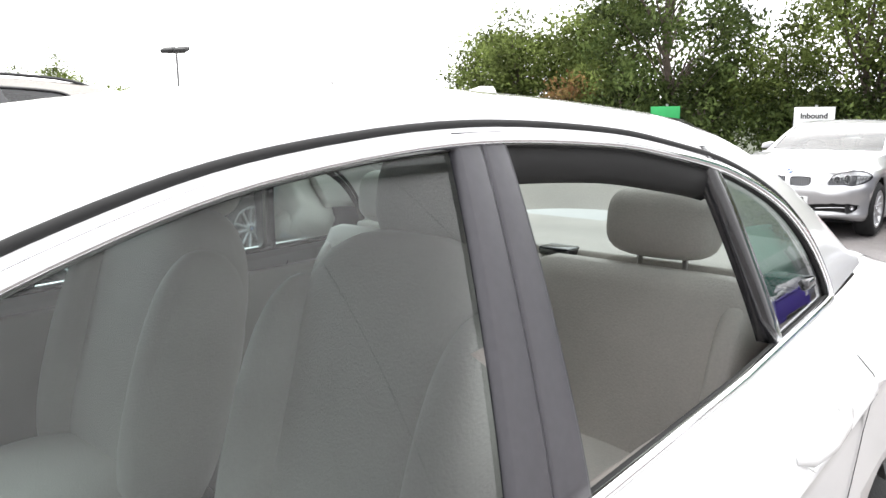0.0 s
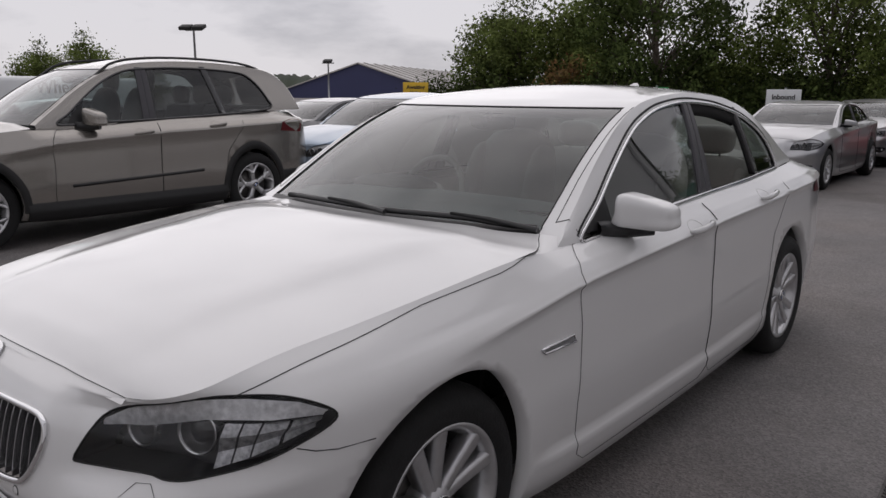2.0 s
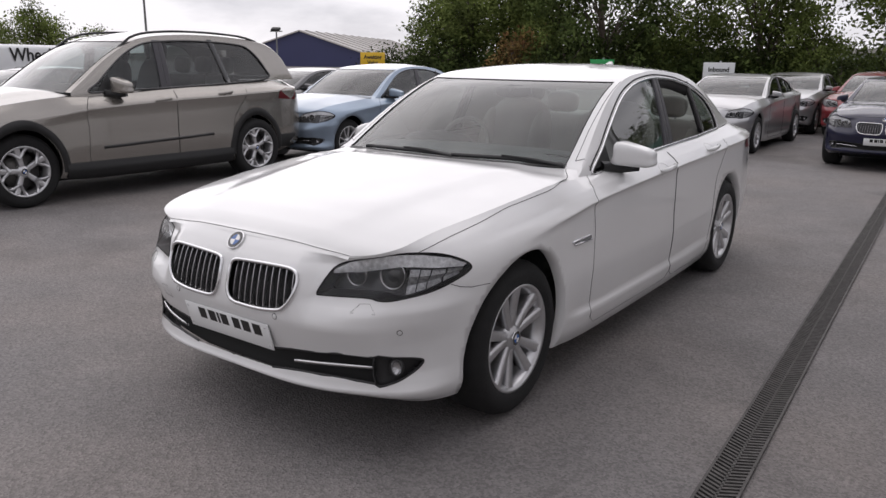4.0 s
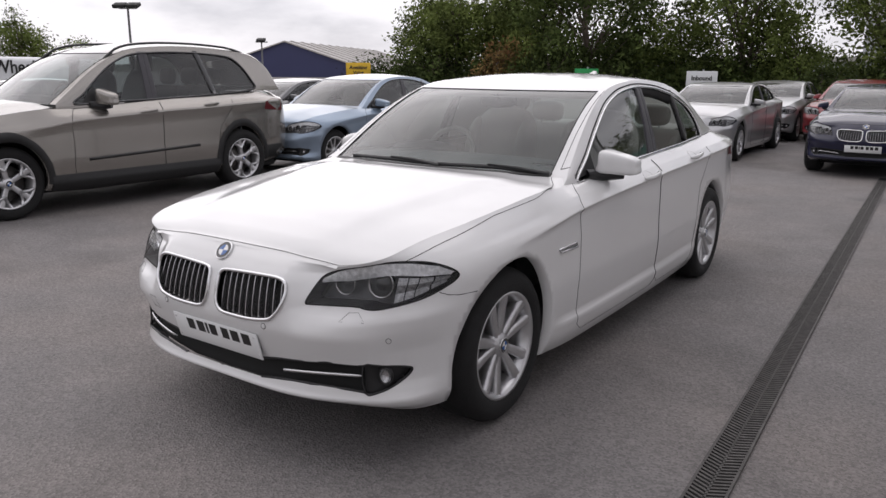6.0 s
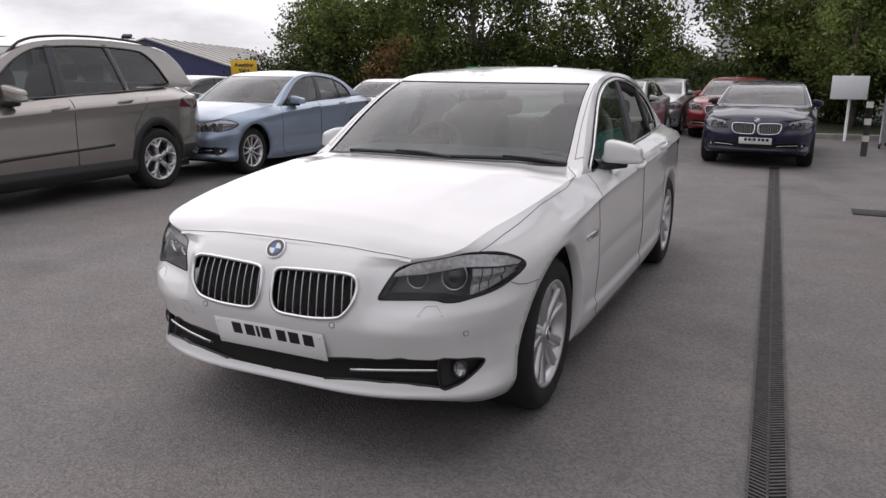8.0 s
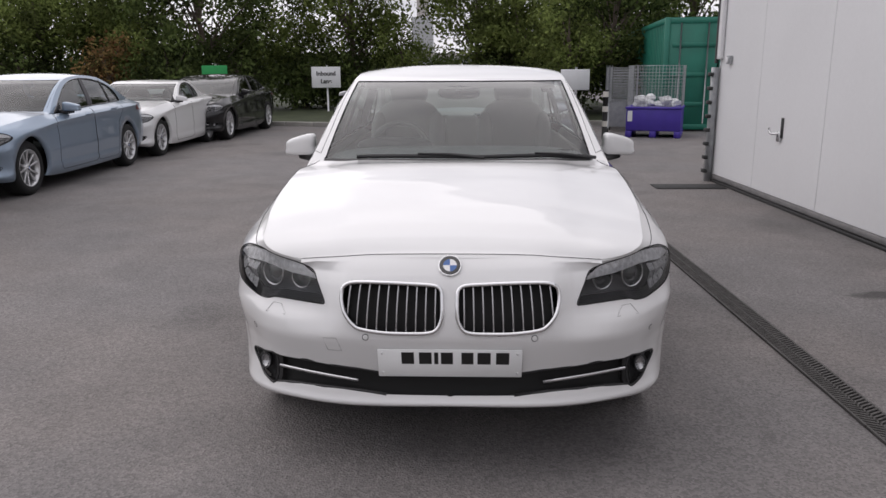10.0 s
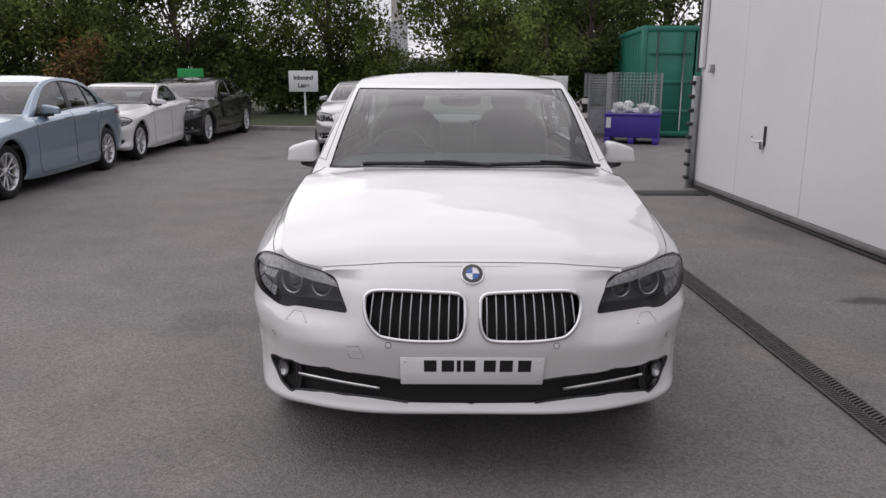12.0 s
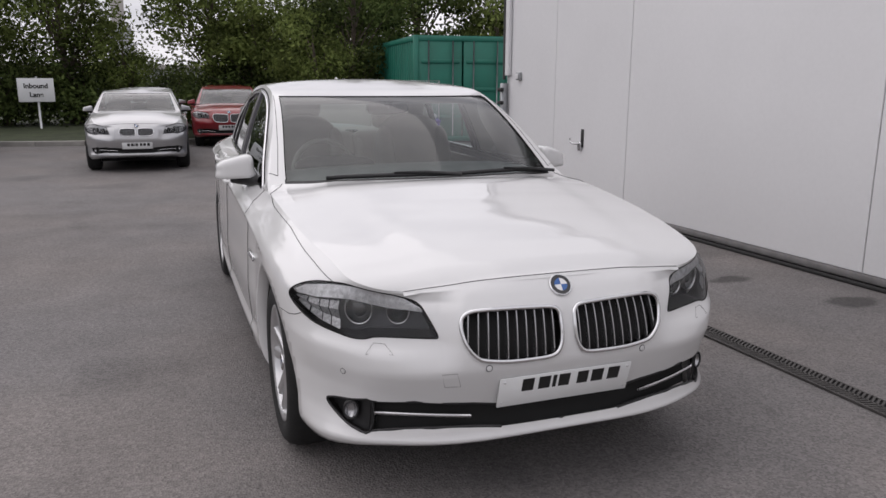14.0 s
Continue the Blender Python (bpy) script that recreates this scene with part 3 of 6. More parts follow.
def wheel(parent, at, side, tyre_r, rim_r, width, style, name="wheel"):
    """A wheel whose outer face looks towards side (+1 or -1): tyre, rim, spokes, cap, disc."""
    hub = part(name, lathe_bm([(rim_r - 0.012, -width / 2 + 0.01), (rim_r + 0.012, -width / 2), (tyre_r - 0.045, -width / 2 - 0.006), (tyre_r - 0.012, -width / 2 + 0.018), (tyre_r, -width / 2 + 0.05), (tyre_r, width / 2 - 0.05),
                                     (tyre_r - 0.012, width / 2 - 0.018), (tyre_r - 0.03, width / 2 - 0.001), (tyre_r - 0.05, width / 2 + 0.006), (rim_r + 0.025, width / 2 + 0.004), (rim_r + 0.01, width / 2 - 0.002), (rim_r - 0.012, width / 2 - 0.012)], 56), M["tyre"], parent, "black road tyre")
    hub.location = at
    if side < 0:
        hub.rotation_euler = (0, 0, math.pi)
    o = width / 2
    part("rim", lathe_bm([(rim_r - 0.01, -o + 0.01), (rim_r - 0.03, -o + 0.03), (rim_r - 0.035, o - 0.07), (rim_r - 0.02, o - 0.02), (rim_r - 0.008, o - 0.006), (rim_r + 0.002, o - 0.004), (rim_r + 0.004, o - 0.010)], 56), M["alloy"], hub, "silver alloy rim")
    part("brake_disc", lathe_bm([(0.03, o - 0.10), (rim_r * 0.72, o - 0.10), (rim_r * 0.72, o - 0.13), (0.03, o - 0.13)], 40), M["disc"], hub)
    part("hub_centre", lathe_bm([(0.0, o - 0.020), (0.028, o - 0.020), (0.052, o - 0.032), (0.066, o - 0.045), (0.066, o - 0.10)], 32), M["alloy"], hub)
    bolt = None
    for k in range(5):
        a = 2 * math.pi * (k + 0.5) / 5
        b = bolt or lathe_bm([(0.0, 0.006), (0.009, 0.006), (0.010, 0.0), (0.010, -0.02)], 8)
        ob = part("wheel_bolt", b, M["disc"], hub) if not bolt else hub
        ob.location = (o - 0.040, 0.045 * math.cos(a), 0.045 * math.sin(a)) if not bolt else ob.location
    badge(hub, Matrix.Translation((o - 0.018, 0, 0)) @ Matrix.Rotation(math.pi / 2, 4, "Y"), 0.034, "wheel_badge")
    bm = bmesh.new()
    rs = np.linspace(0.045, rim_r - 0.012, 9)
    wide = {"twin": (0.038, 0.050), "star": (0.050, 0.062), "fine": (0.024, 0.026)}[style]
    prev = None
    for i, r in enumerate(rs):
        f = i / 8
        half = (wide[0] + (wide[1] - wide[0]) * f) / 2
        xo = o - 0.034 + 0.018 * math.sin(f * math.pi * 0.5) - 0.006 * math.sin(f * math.pi)
        cur = [bm.verts.new((xo + dx, dy * half, r)) for dx, dy in ((-0.055, -0.8), (-0.004, -1.0), (0.004, -0.55), (0.0, 0.0), (0.004, 0.55), (-0.004, 1.0), (-0.055, 0.8))]
        if prev:
            for k in range(6):
                bm.faces.new((prev[k], cur[k], cur[k + 1], prev[k + 1]))
            bm.faces.new((prev[6], cur[6], cur[0], prev[0]))
        prev = cur
    me = None
    turns = {"twin": [(k, d) for k in range(5) for d in (-1, 1)], "star": [(k, d) for k in range(5) for d in (0,)], "fine": [(k, d) for k in range(5) for d in (-1, 1)]}[style]
    for k, d in turns:
        if me is None:
            ob = part("spoke", bm, M["alloy"], hub)
            me = ob.data
        else:
            ob = new("spoke", me)
            ob.parent = hub
        ob.rotation_euler = (2 * math.pi * k / 5 + 0.22 + d * (0.235 if style == "twin" else 0.27), 0, 0)
    if style == "star":
        bm = tube_bm([(o - 0.024, 0.0, rim_r * 0.55), (o - 0.020, rim_r * 0.22, rim_r * 0.78), (o - 0.016, rim_r * 0.40, rim_r * 0.88)], [0.017, 0.015, 0.016], 8)
        me = None
        for k in range(5):
            for d in (1, -1):
                if me is None:
                    ob = part("spoke_arm", bm, M["alloy"], hub)
                    me = ob.data
                else:
                    ob = new("spoke_arm", me)
                    ob.parent = hub
                ob.rotation_euler = (2 * math.pi * k / 5 + 0.22, 0, 0)
                ob.scale = (1, d, 1)
    return hub


def badge(parent, m, r, name="badge"):
    """A round badge: chrome rim, black ring, quartered blue and white field. Faces +z."""
    bm = lathe_bm([(r, -0.004), (r, 0.002), (r * 0.95, 0.004), (r * 0.9, 0.003)], 32, "z")
    bm.transform(m)
    ob = part(name, bm, M["chrome"], parent, "round enamel badge")
    bm = lathe_bm([(r * 0.91, 0.0026), (r * 0.60, 0.0032), (0.0001, 0.0032)], 32, "z")
    bm.transform(m)
    part("ring", bm, M["trimblack"], ob)
    for k in range(4):
        vs = [(0, 0, 0.0046)] + [(r * 0.58 * math.cos(a), r * 0.58 * math.sin(a), 0.0042) for a in np.linspace(k * math.pi / 2, (k + 1) * math.pi / 2, 7)]
        bm = mesh_bm(vs, [(0, i, i + 1) for i in range(1, 7)])
        bm.transform(m)
        part("quarter", bm, M["emblue" if k % 2 else "emwhite"], ob)
    return ob


PATHS = {}


def skin_path(pts, view=wrap_view, lift=0.0):
    """Points of the skin at the given places of a view, starting the search near each place."""
    key = (view is wrap_view, lift, np.asarray(pts, float).tobytes())
    if key in PATHS:
        return PATHS[key].copy()
    out = []
    uu, vv, pos, _ = GRIDS[True]
    q = view(pos)
    for p in pts:
        d = ((q - p) ** 2).sum(-1) + (0 if view is wrap_view else np.where(pos[..., 0] < 0.5, 9, 0))
        i, j = np.unravel_index(d.argmin(), d.shape)
        u, v = newton(view, np.asarray(p), uu[i, j], vv[i, j])
        if view is side_view and np.abs(view(skin(u, v)) - p).max() > 0.008 and len(pts) > 20:
            continue
        out.append(skin(u, v) + skin_normal(u, v) * lift)
    PATHS[key] = np.array(out)
    return PATHS[key].copy()


def car(name, label, m, paint, spec, detail=False, group=""):
    shape = spec.get("shape", SALOON)
    warp = warp_of(spec)
    root = thing(name, label, spec.get("category", "car"), m, group)
    glass = M[spec.get("glass", "glass")]

    def put(pname, bm, mat, parent=root, plabel="", sides=(1,), flat=False):
        obs = []
        for sgn in sides:
            b = bm if sgn == sides[-1] else bm.copy()
            for v in b.verts:
                v.co = warp(v.co)
                v.co.x *= sgn
            if sgn < 0:
                bmesh.ops.reverse_faces(b, faces=list(b.faces))
            par = parent[0 if sgn > 0 else -1] if isinstance(parent, list) else parent
            obs.append(part(pname, b, mat, par, plabel, flat))
        return obs

    both = (1, -1)
    uu, vv, pos, owner = GRIDS[spec.get("face", detail)]
    KID = SMALL_KIDNEY if spec.get("face") else KIDNEY
    nrm = skin_normal(uu, vv)
    own = {n: k for k, (n, *_) in enumerate(CUTS, 1)}
    # body shell, both halves in one mesh
    bm = cells_bm(pos, owner == 0)
    lip = [e for e in bm.edges if e.is_boundary]
    arch_lip = []
    for e in lip:
        c = (e.verts[0].co + e.verts[1].co) / 2
        for cy, r in ((0.832, 0.376), (3.80, 0.374)):
            if abs(math.hypot(c.y - cy, c.z - 0.338) - r) < 0.012 and c.x > 0.6:
                arch_lip.append(e)
    g = bmesh.ops.extrude_edge_only(bm, edges=arch_lip)["geom"]
    for v in g:
        if isinstance(v, bmesh.types.BMVert):
            v.co.x -= 0.045
    mir = bm.copy()
    for v in mir.verts:
        v.co.x *= -1
    bmesh.ops.reverse_faces(mir, faces=list(mir.faces))
    tmp = bpy.data.meshes.new("half")
    mir.to_mesh(tmp)
    bm.from_mesh(tmp)
    bpy.data.meshes.remove(tmp)
    mir.free()
    bmesh.ops.remove_doubles(bm, verts=[v for v in bm.verts if abs(v.co.x) < 0.003], dist=0.004)
    put("body", bm, paint)
    for d in ("front_door", "rear_door"):
        put(d, cells_bm(pos, owner == own[d]), paint, sides=both)
    # bonnet
    us = np.linspace(2.0, 7.2, 80 if detail else 40)
    c = spline(CAGE[6], us + 1)
    keep = c[:, 1] < shape["cowl"] + (0.003 if shape is SALOON else 0.04)
    c = c[keep]
    s = np.linspace(-1, 1, 41 if detail else 21)
    if shape["cowl"] > 1.6:
        extra = np.linspace(1.5, shape["cowl"], 6)[1:]
        c = np.vstack([c, np.stack([np.full(5, 0.735), extra, np.full(5, 0.955)], 1)])
    crown = np.interp(c[:, 1], [0.17, 0.26, 0.5, 0.83, 1.25, 1.6, 2.0], [0.022, 0.036, 0.046, 0.050, 0.048, 0.042, 0.04])
    bow = np.interp(c[:, 1], [0.19, 0.4, 0.9, shape["cowl"]], [0.040, 0.0, 0.0, 0.138])
    xw = np.minimum(c[:, 0], np.interp(c[:, 1], [1.2, 1.30, 1.371, 1.445, 1.505, 1.545, 1.64], [0.815, 0.815, 0.806, 0.772, 0.729, 0.715, 0.68]))
    ridge = np.interp(c[:, 1], [0.17, 0.4, 1.5], [0.62, 0.60, 0.74])
    lift = np.interp(c[:, 1], [0.17, 0.35, 0.8, 1.6], [0.003, 0.010, 0.014, 0.010])
    hood = np.stack([xw[:, None] * s, c[:, 1:2] - bow[:, None] * (1 - s ** 2), c[:, 2:3] + crown[:, None] * (1 - np.abs(s) ** 2.3) + lift[:, None] / (1 + np.exp((np.abs(s)[None, :] - ridge[:, None]) * 34))], -1)
    # the rear corners rise towards the screen pillars
    hood[..., 2] += np.interp(c[:, 1], [1.25, 1.36, 1.445, 1.505, 1.545], [0, 0.008, 0.018, 0.034, 0.050])[:, None] * (np.abs(s) ** 2.3)[None, :]
    lead = hood[0].copy()
    fil = spline(CAGE[6], np.linspace(6.9, 7.96, 12))
    if shape is SALOON:
        edge = hood[:, -1]
        inn = np.stack([np.interp(fil[:, 1], edge[:, 1], edge[:, 0]) - 0.025, fil[:, 1], np.interp(fil[:, 1], np.r_[edge[:, 1], 1.60], np.r_[edge[:, 2], edge[-1, 2] + 0.012]) - 0.007], 1)
        shoulder = 0.030
    else:
        inn = np.stack([np.full(12, 0.66), fil[:, 1], np.interp(fil[:, 1], hood[:, -2, 1], hood[:, -2, 2]) - 0.010 + np.interp(fil[:, 1], [1.35, 1.58], [-0.008, 0.012])], 1)
        shoulder = 0.05
    mid = (fil + inn) / 2
    mid[:, 2] += np.interp(fil[:, 1], [1.42, 1.56], [0.005, 0.014])
    mid[:, 0] = np.maximum(mid[:, 0], fil[:, 0] - shoulder)
    put("wing_corner", cells_bm(np.stack([fil, mid, inn]), np.ones((2, 11), bool), True), paint, sides=both)
    hood = np.vstack([(hood[0] + (0, -0.014, -0.012))[None], hood]) + (0, 0.002, 0.0)
    put("bonnet", cells_bm(hood, np.ones((hood.shape[0] - 1, hood.shape[1] - 1), bool), True), paint)
    # glasshouse
    h = house(shape, detail)
    put("side_frame", cells_bm(h["side"], ~h["hit"]), paint, sides=both)
    a, s2, roof = h["a"], h["s"], h["roof"]
    nr = roof.shape[0] - 1
    ymid = (a[:-1, 0] + a[1:, 0]) / 2
    inner = (np.abs((s2[:-1] + s2[1:]) / 2) < EDGE)[None, :].repeat(nr, 0)
    low_y = shape["arch"][0][0] + (0.062 if shape is SALOON else 0.0)
    is_screen = inner & ((ymid < shape["screen"]) & (ymid > low_y))[:, None]
    is_cowl = (np.abs((s2[:-1] + s2[1:]) / 2) < EDGE)[None, :] & (ymid <= low_y)[:, None]
    is_back = inner & (ymid > shape["back"])[:, None]
    put("roof", cells_bm(roof, ~(is_screen | is_back | is_cowl), True), paint)
    if is_cowl.any():
        put("cowl_panel", cells_bm(roof, is_cowl, True), M["plastic"], plabel="black plastic cowl under the windscreen")
    put("headlining", cells_bm(roof * (0.95, 1, 1) - (0, 0, 0.045), (~(is_screen | is_back | is_cowl)) & inner & (ymid > shape["screen"])[:, None]), M["liner"])
    put("windscreen", cells_bm(roof + (0, 0.0, -0.004), is_screen, True), glass, plabel="curved glass windscreen")
    put("rear_window", cells_bm(roof + (0, 0.0, -0.004), is_back, True), glass)
    # seals along the screens
    for sgn in both:
        ln = roof[:, np.abs(s2 - EDGE * sgn).argmin()]
        k = (ymid < shape["screen"]) & (ymid > low_y)
        put("screen_seal", tube_bm(ln[:-1][k] + (0, 0, 0.0), 0.0026, 5), M["gap"])
        e, i2 = (-1, -2) if sgn > 0 else (0, 1)
        blend = np.interp(a[:, 0], [shape["screen"] - 0.5, shape["screen"] + 0.15], [0, 1])[:, None]
        ditch = (roof[:, i2] * (1 - blend) + roof[:, e] * blend)[(a[:, 0] > shape["arch"][0][0] + 0.085) & (a[:, 0] < shape["screen"] + 0.06)][:: 2]
        put("roof_seam", tube_bm(ditch, 0.0016, 5), M["gap"])
    k = int((ymid < shape["screen"]).sum())
    put("screen_seal", tube_bm(roof[k, 2:-2] + (0, -0.002, -0.003), 0.003, 5), M["cabin"])
    # boot lid
    us = np.linspace(9.5, 12.6, 30 if detail else 14)
    c = spline(CAGE[6], us + 1)
    c = c[c[:, 1] > shape["deck"] - 0.05]
    s = np.linspace(-1, 1, 21)
    bowr = np.interp(c[:, 1], [shape["deck"], 4.3, 4.6], [-0.05, -0.04, -0.14])
    deck = np.stack([c[:, :1] * s, c[:, 1:2] - bowr[:, None] * (1 - s ** 2), c[:, 2:3] + 0.035 * (1 - s ** 2)], -1)
    put("boot_lid", cells_bm(deck, np.ones((deck.shape[0] - 1, 20), bool), True), paint)
    # side glass: front pane, rear pane, quarter pane, pillars
    pb, pt, pw, pv = shape["pillar"]
    qb, qt, qw = shape["quarter"]
    f = np.clip((h["cz"] - 0.96) / 0.41, 0, 1)
    p0 = pb + (pt - pb) * f
    q0 = qb + (qt - qb) * f
    hit, cy = h["hit"], h["cy"]
    inset = h["side"] - (0.010, 0, 0)
    put("front_side_window", cells_bm(inset, hit & (cy < p0)), glass, sides=both)
    zs = np.linspace(0.955, 1.385, 14)
    for lo_, hi_ in ((-0.04, 0.495), (0.505, 1.04)):
        strip = []
        for z in zs:
            y_ = pb + (pt - pb) * np.clip((z - 0.96) / 0.41, 0, 1)
            wide = pw + (pv - pw) * np.clip((z - 0.96) / 0.41, 0, 1)
            lo, hi = lo_ * wide, hi_ * wide
            zc = min(z, float(np.interp(y_, a[:, 0], a[:, 1])) - 0.03)
            zc = max(zc, float(belt_z(y_ + wide)) + 0.006)
            strip.append([(side_x(yk, zc, np.interp(yk, a[:, 0], a[:, 1])) + dx, yk, zc) for yk, dx in ((y_ + lo, -0.012), (y_ + lo, 0.0005), (y_ + lo + 0.006, 0.002), (y_ + hi - 0.006, 0.002), (y_ + hi, 0.0005), (y_ + hi, -0.012))])
        put("pillar_cover", cells_bm(np.array(strip, float), np.ones((13, 5), bool), False), M["pillar"], sides=both, plabel="charcoal door pillar trim")
    rear = hit & (cy > p0 + pw + (pv - pw) * f) & (cy < q0)
    rear_glass = M[spec["rear_glass"]] if "rear_glass" in spec else glass
    put("rear_side_window", cells_bm(inset, rear), rear_glass, sides=(-1,) if spec.get("open_window") else both)
    strip = []
    for z in np.linspace(0.97, 1.40, 12):
        y_ = qb + (qt - qb) * np.clip((z - 0.96) / 0.41, 0, 1.1)
        zc = max(min(z, float(np.interp(y_ + qw / 2, a[:, 0], a[:, 1])) - 0.032), float(belt_z(y_ + qw)) + 0.010)
        strip.append([(side_x(yk, zc, np.interp(yk, a[:, 0], a[:, 1])) + dx, yk, zc) for yk, dx in ((y_, -0.035), (y_, -0.002), (y_ + 0.006, 0.0015), (y_ + qw - 0.006, 0.0015), (y_ + qw, -0.002), (y_ + qw, -0.035))])
    put("quarter_bar", cells_bm(np.array(strip, float), np.ones((11, 5), bool), False), M["trimblack"], sides=both)
    put("quarter_window", cells_bm(inset, hit & (cy >= q0)), rear_glass, sides=both)
    poly = h["poly"]
    az = np.interp(poly[:, 0], a[:, 0], a[:, 1])
    ring3 = np.stack([side_x(poly[:, 0], poly[:, 1], az) + 0.001, poly[:, 0], poly[:, 1]], 1)
    put("window_trim", tube_bm(ring3, 0.0085, 6, True), M[spec.get("trim", "chrome")], sides=both, plabel="bright window surround")
    put("window_seal", tube_bm(ring3 * (1, 1, 1) + (-0.008, 0, -0.002), 0.009, 6, True), M["gap"], sides=both)
    if detail:
        d = np.roll(poly, -1, 0) - np.roll(poly, 1, 0)
        d = d / np.maximum(np.hypot(d[:, 0], d[:, 1]), 1e-6)[:, None]
        turn = 1 if float(((poly[:, 0] * np.roll(poly[:, 1], -1)) - (np.roll(poly[:, 0], -1) * poly[:, 1])).sum()) > 0 else -1
        gap2 = poly + np.stack([d[:, 1], -d[:, 0]], 1) * turn * 0.017
        up2 = gap2[(gap2[:, 1] > np.interp(gap2[:, 0], [1.6, 3.95], [0.940, 1.06])) & (d[:, 0] * turn < 0.5)]
        up2 = up2[up2[:, 0].argsort()]
        lim = np.interp(up2[:, 0], a[:, 0], a[:, 1])
        up2[:, 1] = np.minimum(up2[:, 1], lim - 0.004)
        put("door_gap", tube_bm(np.stack([side_x(up2[:, 0], up2[:, 1], lim), up2[:, 0], up2[:, 1]], 1), 0.0048, 6), M["gap"], sides=both)
        k0, k1 = int(np.abs(a[:, 0] - 1.612).argmin()), int(np.abs(a[:, 0] - 1.632).argmin())
        joint = np.array([roof[k0, -2] + (0, 0, 0.001), roof[k1, -1] + (0.001, 0, 0.001), (side_x(1.652, 0.968, a[k1, 1]) + 0.002, 1.652, 0.968)])
        put("shut_line", tube_bm(joint, 0.0014, 4), M["gap"], sides=both)
    if spec.get("open_window"):
        sel = (ring3[:, 1] > pt + pv - 0.02) & (ring3[:, 1] < qt + 0.1) & (ring3[:, 2] > 1.2)
        top = ring3[sel][ring3[sel][:, 1].argsort()]
        put("door_frame", tube_bm(top + (-0.036, 0, -0.020), 0.036, 8, flat=0.9), M["gap"], plabel="black inner door frame")
    # lamps
    k = own["headlight"]
    depth = 0.105 if detail else 0.045
    bez = put("headlight", cells_bm(pos - nrm * 0.4 * depth + (0, 0.72 * depth, 0), owner == k), M["lampdark"], sides=both, plabel="dark headlight with twin round projectors")
    wall = cells_bm(pos, owner == k)
    tub = wall.copy()
    rim_edges = [e for e in tub.edges if e.is_boundary]
    for v in [q for q in bmesh.ops.extrude_edge_only(tub, edges=rim_edges)["geom"] if isinstance(q, bmesh.types.BMVert)]:
        v.co += Vector((-0.012, depth * 0.95, 0.0))
    bmesh.ops.delete(tub, geom=[f for f in tub.faces if not any(v.is_boundary for v in f.verts) or all(e not in rim_edges for e in f.edges)], context="FACES")
    put("lamp_wall", tub, M["lampdark"], bez, sides=both)
    put("cover_lens", wall, M["lens"], bez, sides=both)
    hl = skin_path(HEADLIGHT, wrap_view)
    put("lamp_seal", tube_bm(hl[::2], 0.0026, 5, True), M["gap"], bez, sides=both)
    low = skin_path(to_wrap([(0.487, 0.150, 0.714), (0.540, 0.178, 0.722), (0.595, 0.198, 0.727), (0.660, 0.228, 0.738), (0.730, 0.268, 0.749), (0.775, 0.305, 0.748), (0.826, 0.372, 0.739), (0.860, 0.468, 0.728)]), wrap_view, -0.016)
    up = skin_path(to_wrap([(0.492, 0.160, 0.726), (0.540, 0.190, 0.748), (0.600, 0.210, 0.762), (0.665, 0.236, 0.774), (0.730, 0.286, 0.783), (0.780, 0.350, 0.782), (0.830, 0.430, 0.764), (0.860, 0.476, 0.736)]), wrap_view, -0.005)
    put("brow", cells_bm(np.stack([low, (low + up) / 2 + (0, -0.002, 0.002), up]), np.ones((2, 7), bool), False), M["lampwhite"], bez, sides=both)
    for a0, a1 in ((0.0, 0.22), (0.25, 0.47), (0.50, 0.72), (0.75, 1.0)):
        w2 = np.linspace(a0, a1, 5)
        lo2 = np.stack([np.interp(w2, [0, 0.5, 1], [0.775, 0.825, 0.860]), np.interp(w2, [0, 0.5, 1], [0.262, 0.325, 0.450]), np.interp(w2, [0, 0.5, 1], [0.645, 0.664, 0.704])], 1)
        hi2 = np.stack([np.interp(w2, [0, 0.5, 1], [0.765, 0.820, 0.862]), np.interp(w2, [0, 0.5, 1], [0.298, 0.362, 0.470]), np.interp(w2, [0, 0.5, 1], [0.744, 0.737, 0.726])], 1)
        rows2 = np.stack([skin_path(to_wrap(lo2), wrap_view, -0.016), skin_path(to_wrap((lo2 * 2 + hi2) / 3), wrap_view, -0.028), skin_path(to_wrap((lo2 + hi2 * 2) / 3), wrap_view, -0.014), skin_path(to_wrap(hi2), wrap_view, -0.026)])
        put("indicator", cells_bm(rows2, np.ones((3, 4), bool), False), M["lampclear"], bez, sides=both, flat=True)
    for (x, y, z), r in (((0.552, 0.228, 0.700), 0.040), ((0.684, 0.290, 0.702), 0.049)) if detail else (((0.543, 0.175, 0.692), 0.038), ((0.660, 0.225, 0.698), 0.046)):
        d = Vector((0.42 if x > 0.6 else 0.3, -1, 0.05)).normalized()
        mt = Matrix.Translation((x, y, z)) @ d.to_track_quat("Z", "Y").to_matrix().to_4x4()
        b = lathe_bm([(r * 1.12, -0.03), (r * 1.10, 0.012), (r * 1.04, 0.018), (r * 0.97, 0.014), (r * 0.93, 0.006), (r * 0.90, -0.02)], 28, "z")
        b.transform(mt)
        put("projector_ring", b, M["chrome"], bez, sides=both)
        b = lathe_bm([(r * 0.92, -0.012), (r * 0.75, 0.002), (r * 0.4, 0.012), (0.0001, 0.016)], 24, "z")
        b.transform(mt)
        put("projector_lens", b, M["trimblack"], bez, sides=both)
    # grilles
    k = own["kidney"]
    back = put("grille", cells_bm(pos - nrm * 0.04, owner == k), M["gap"], sides=both, plabel="black kidney-shaped grille with chrome frame")
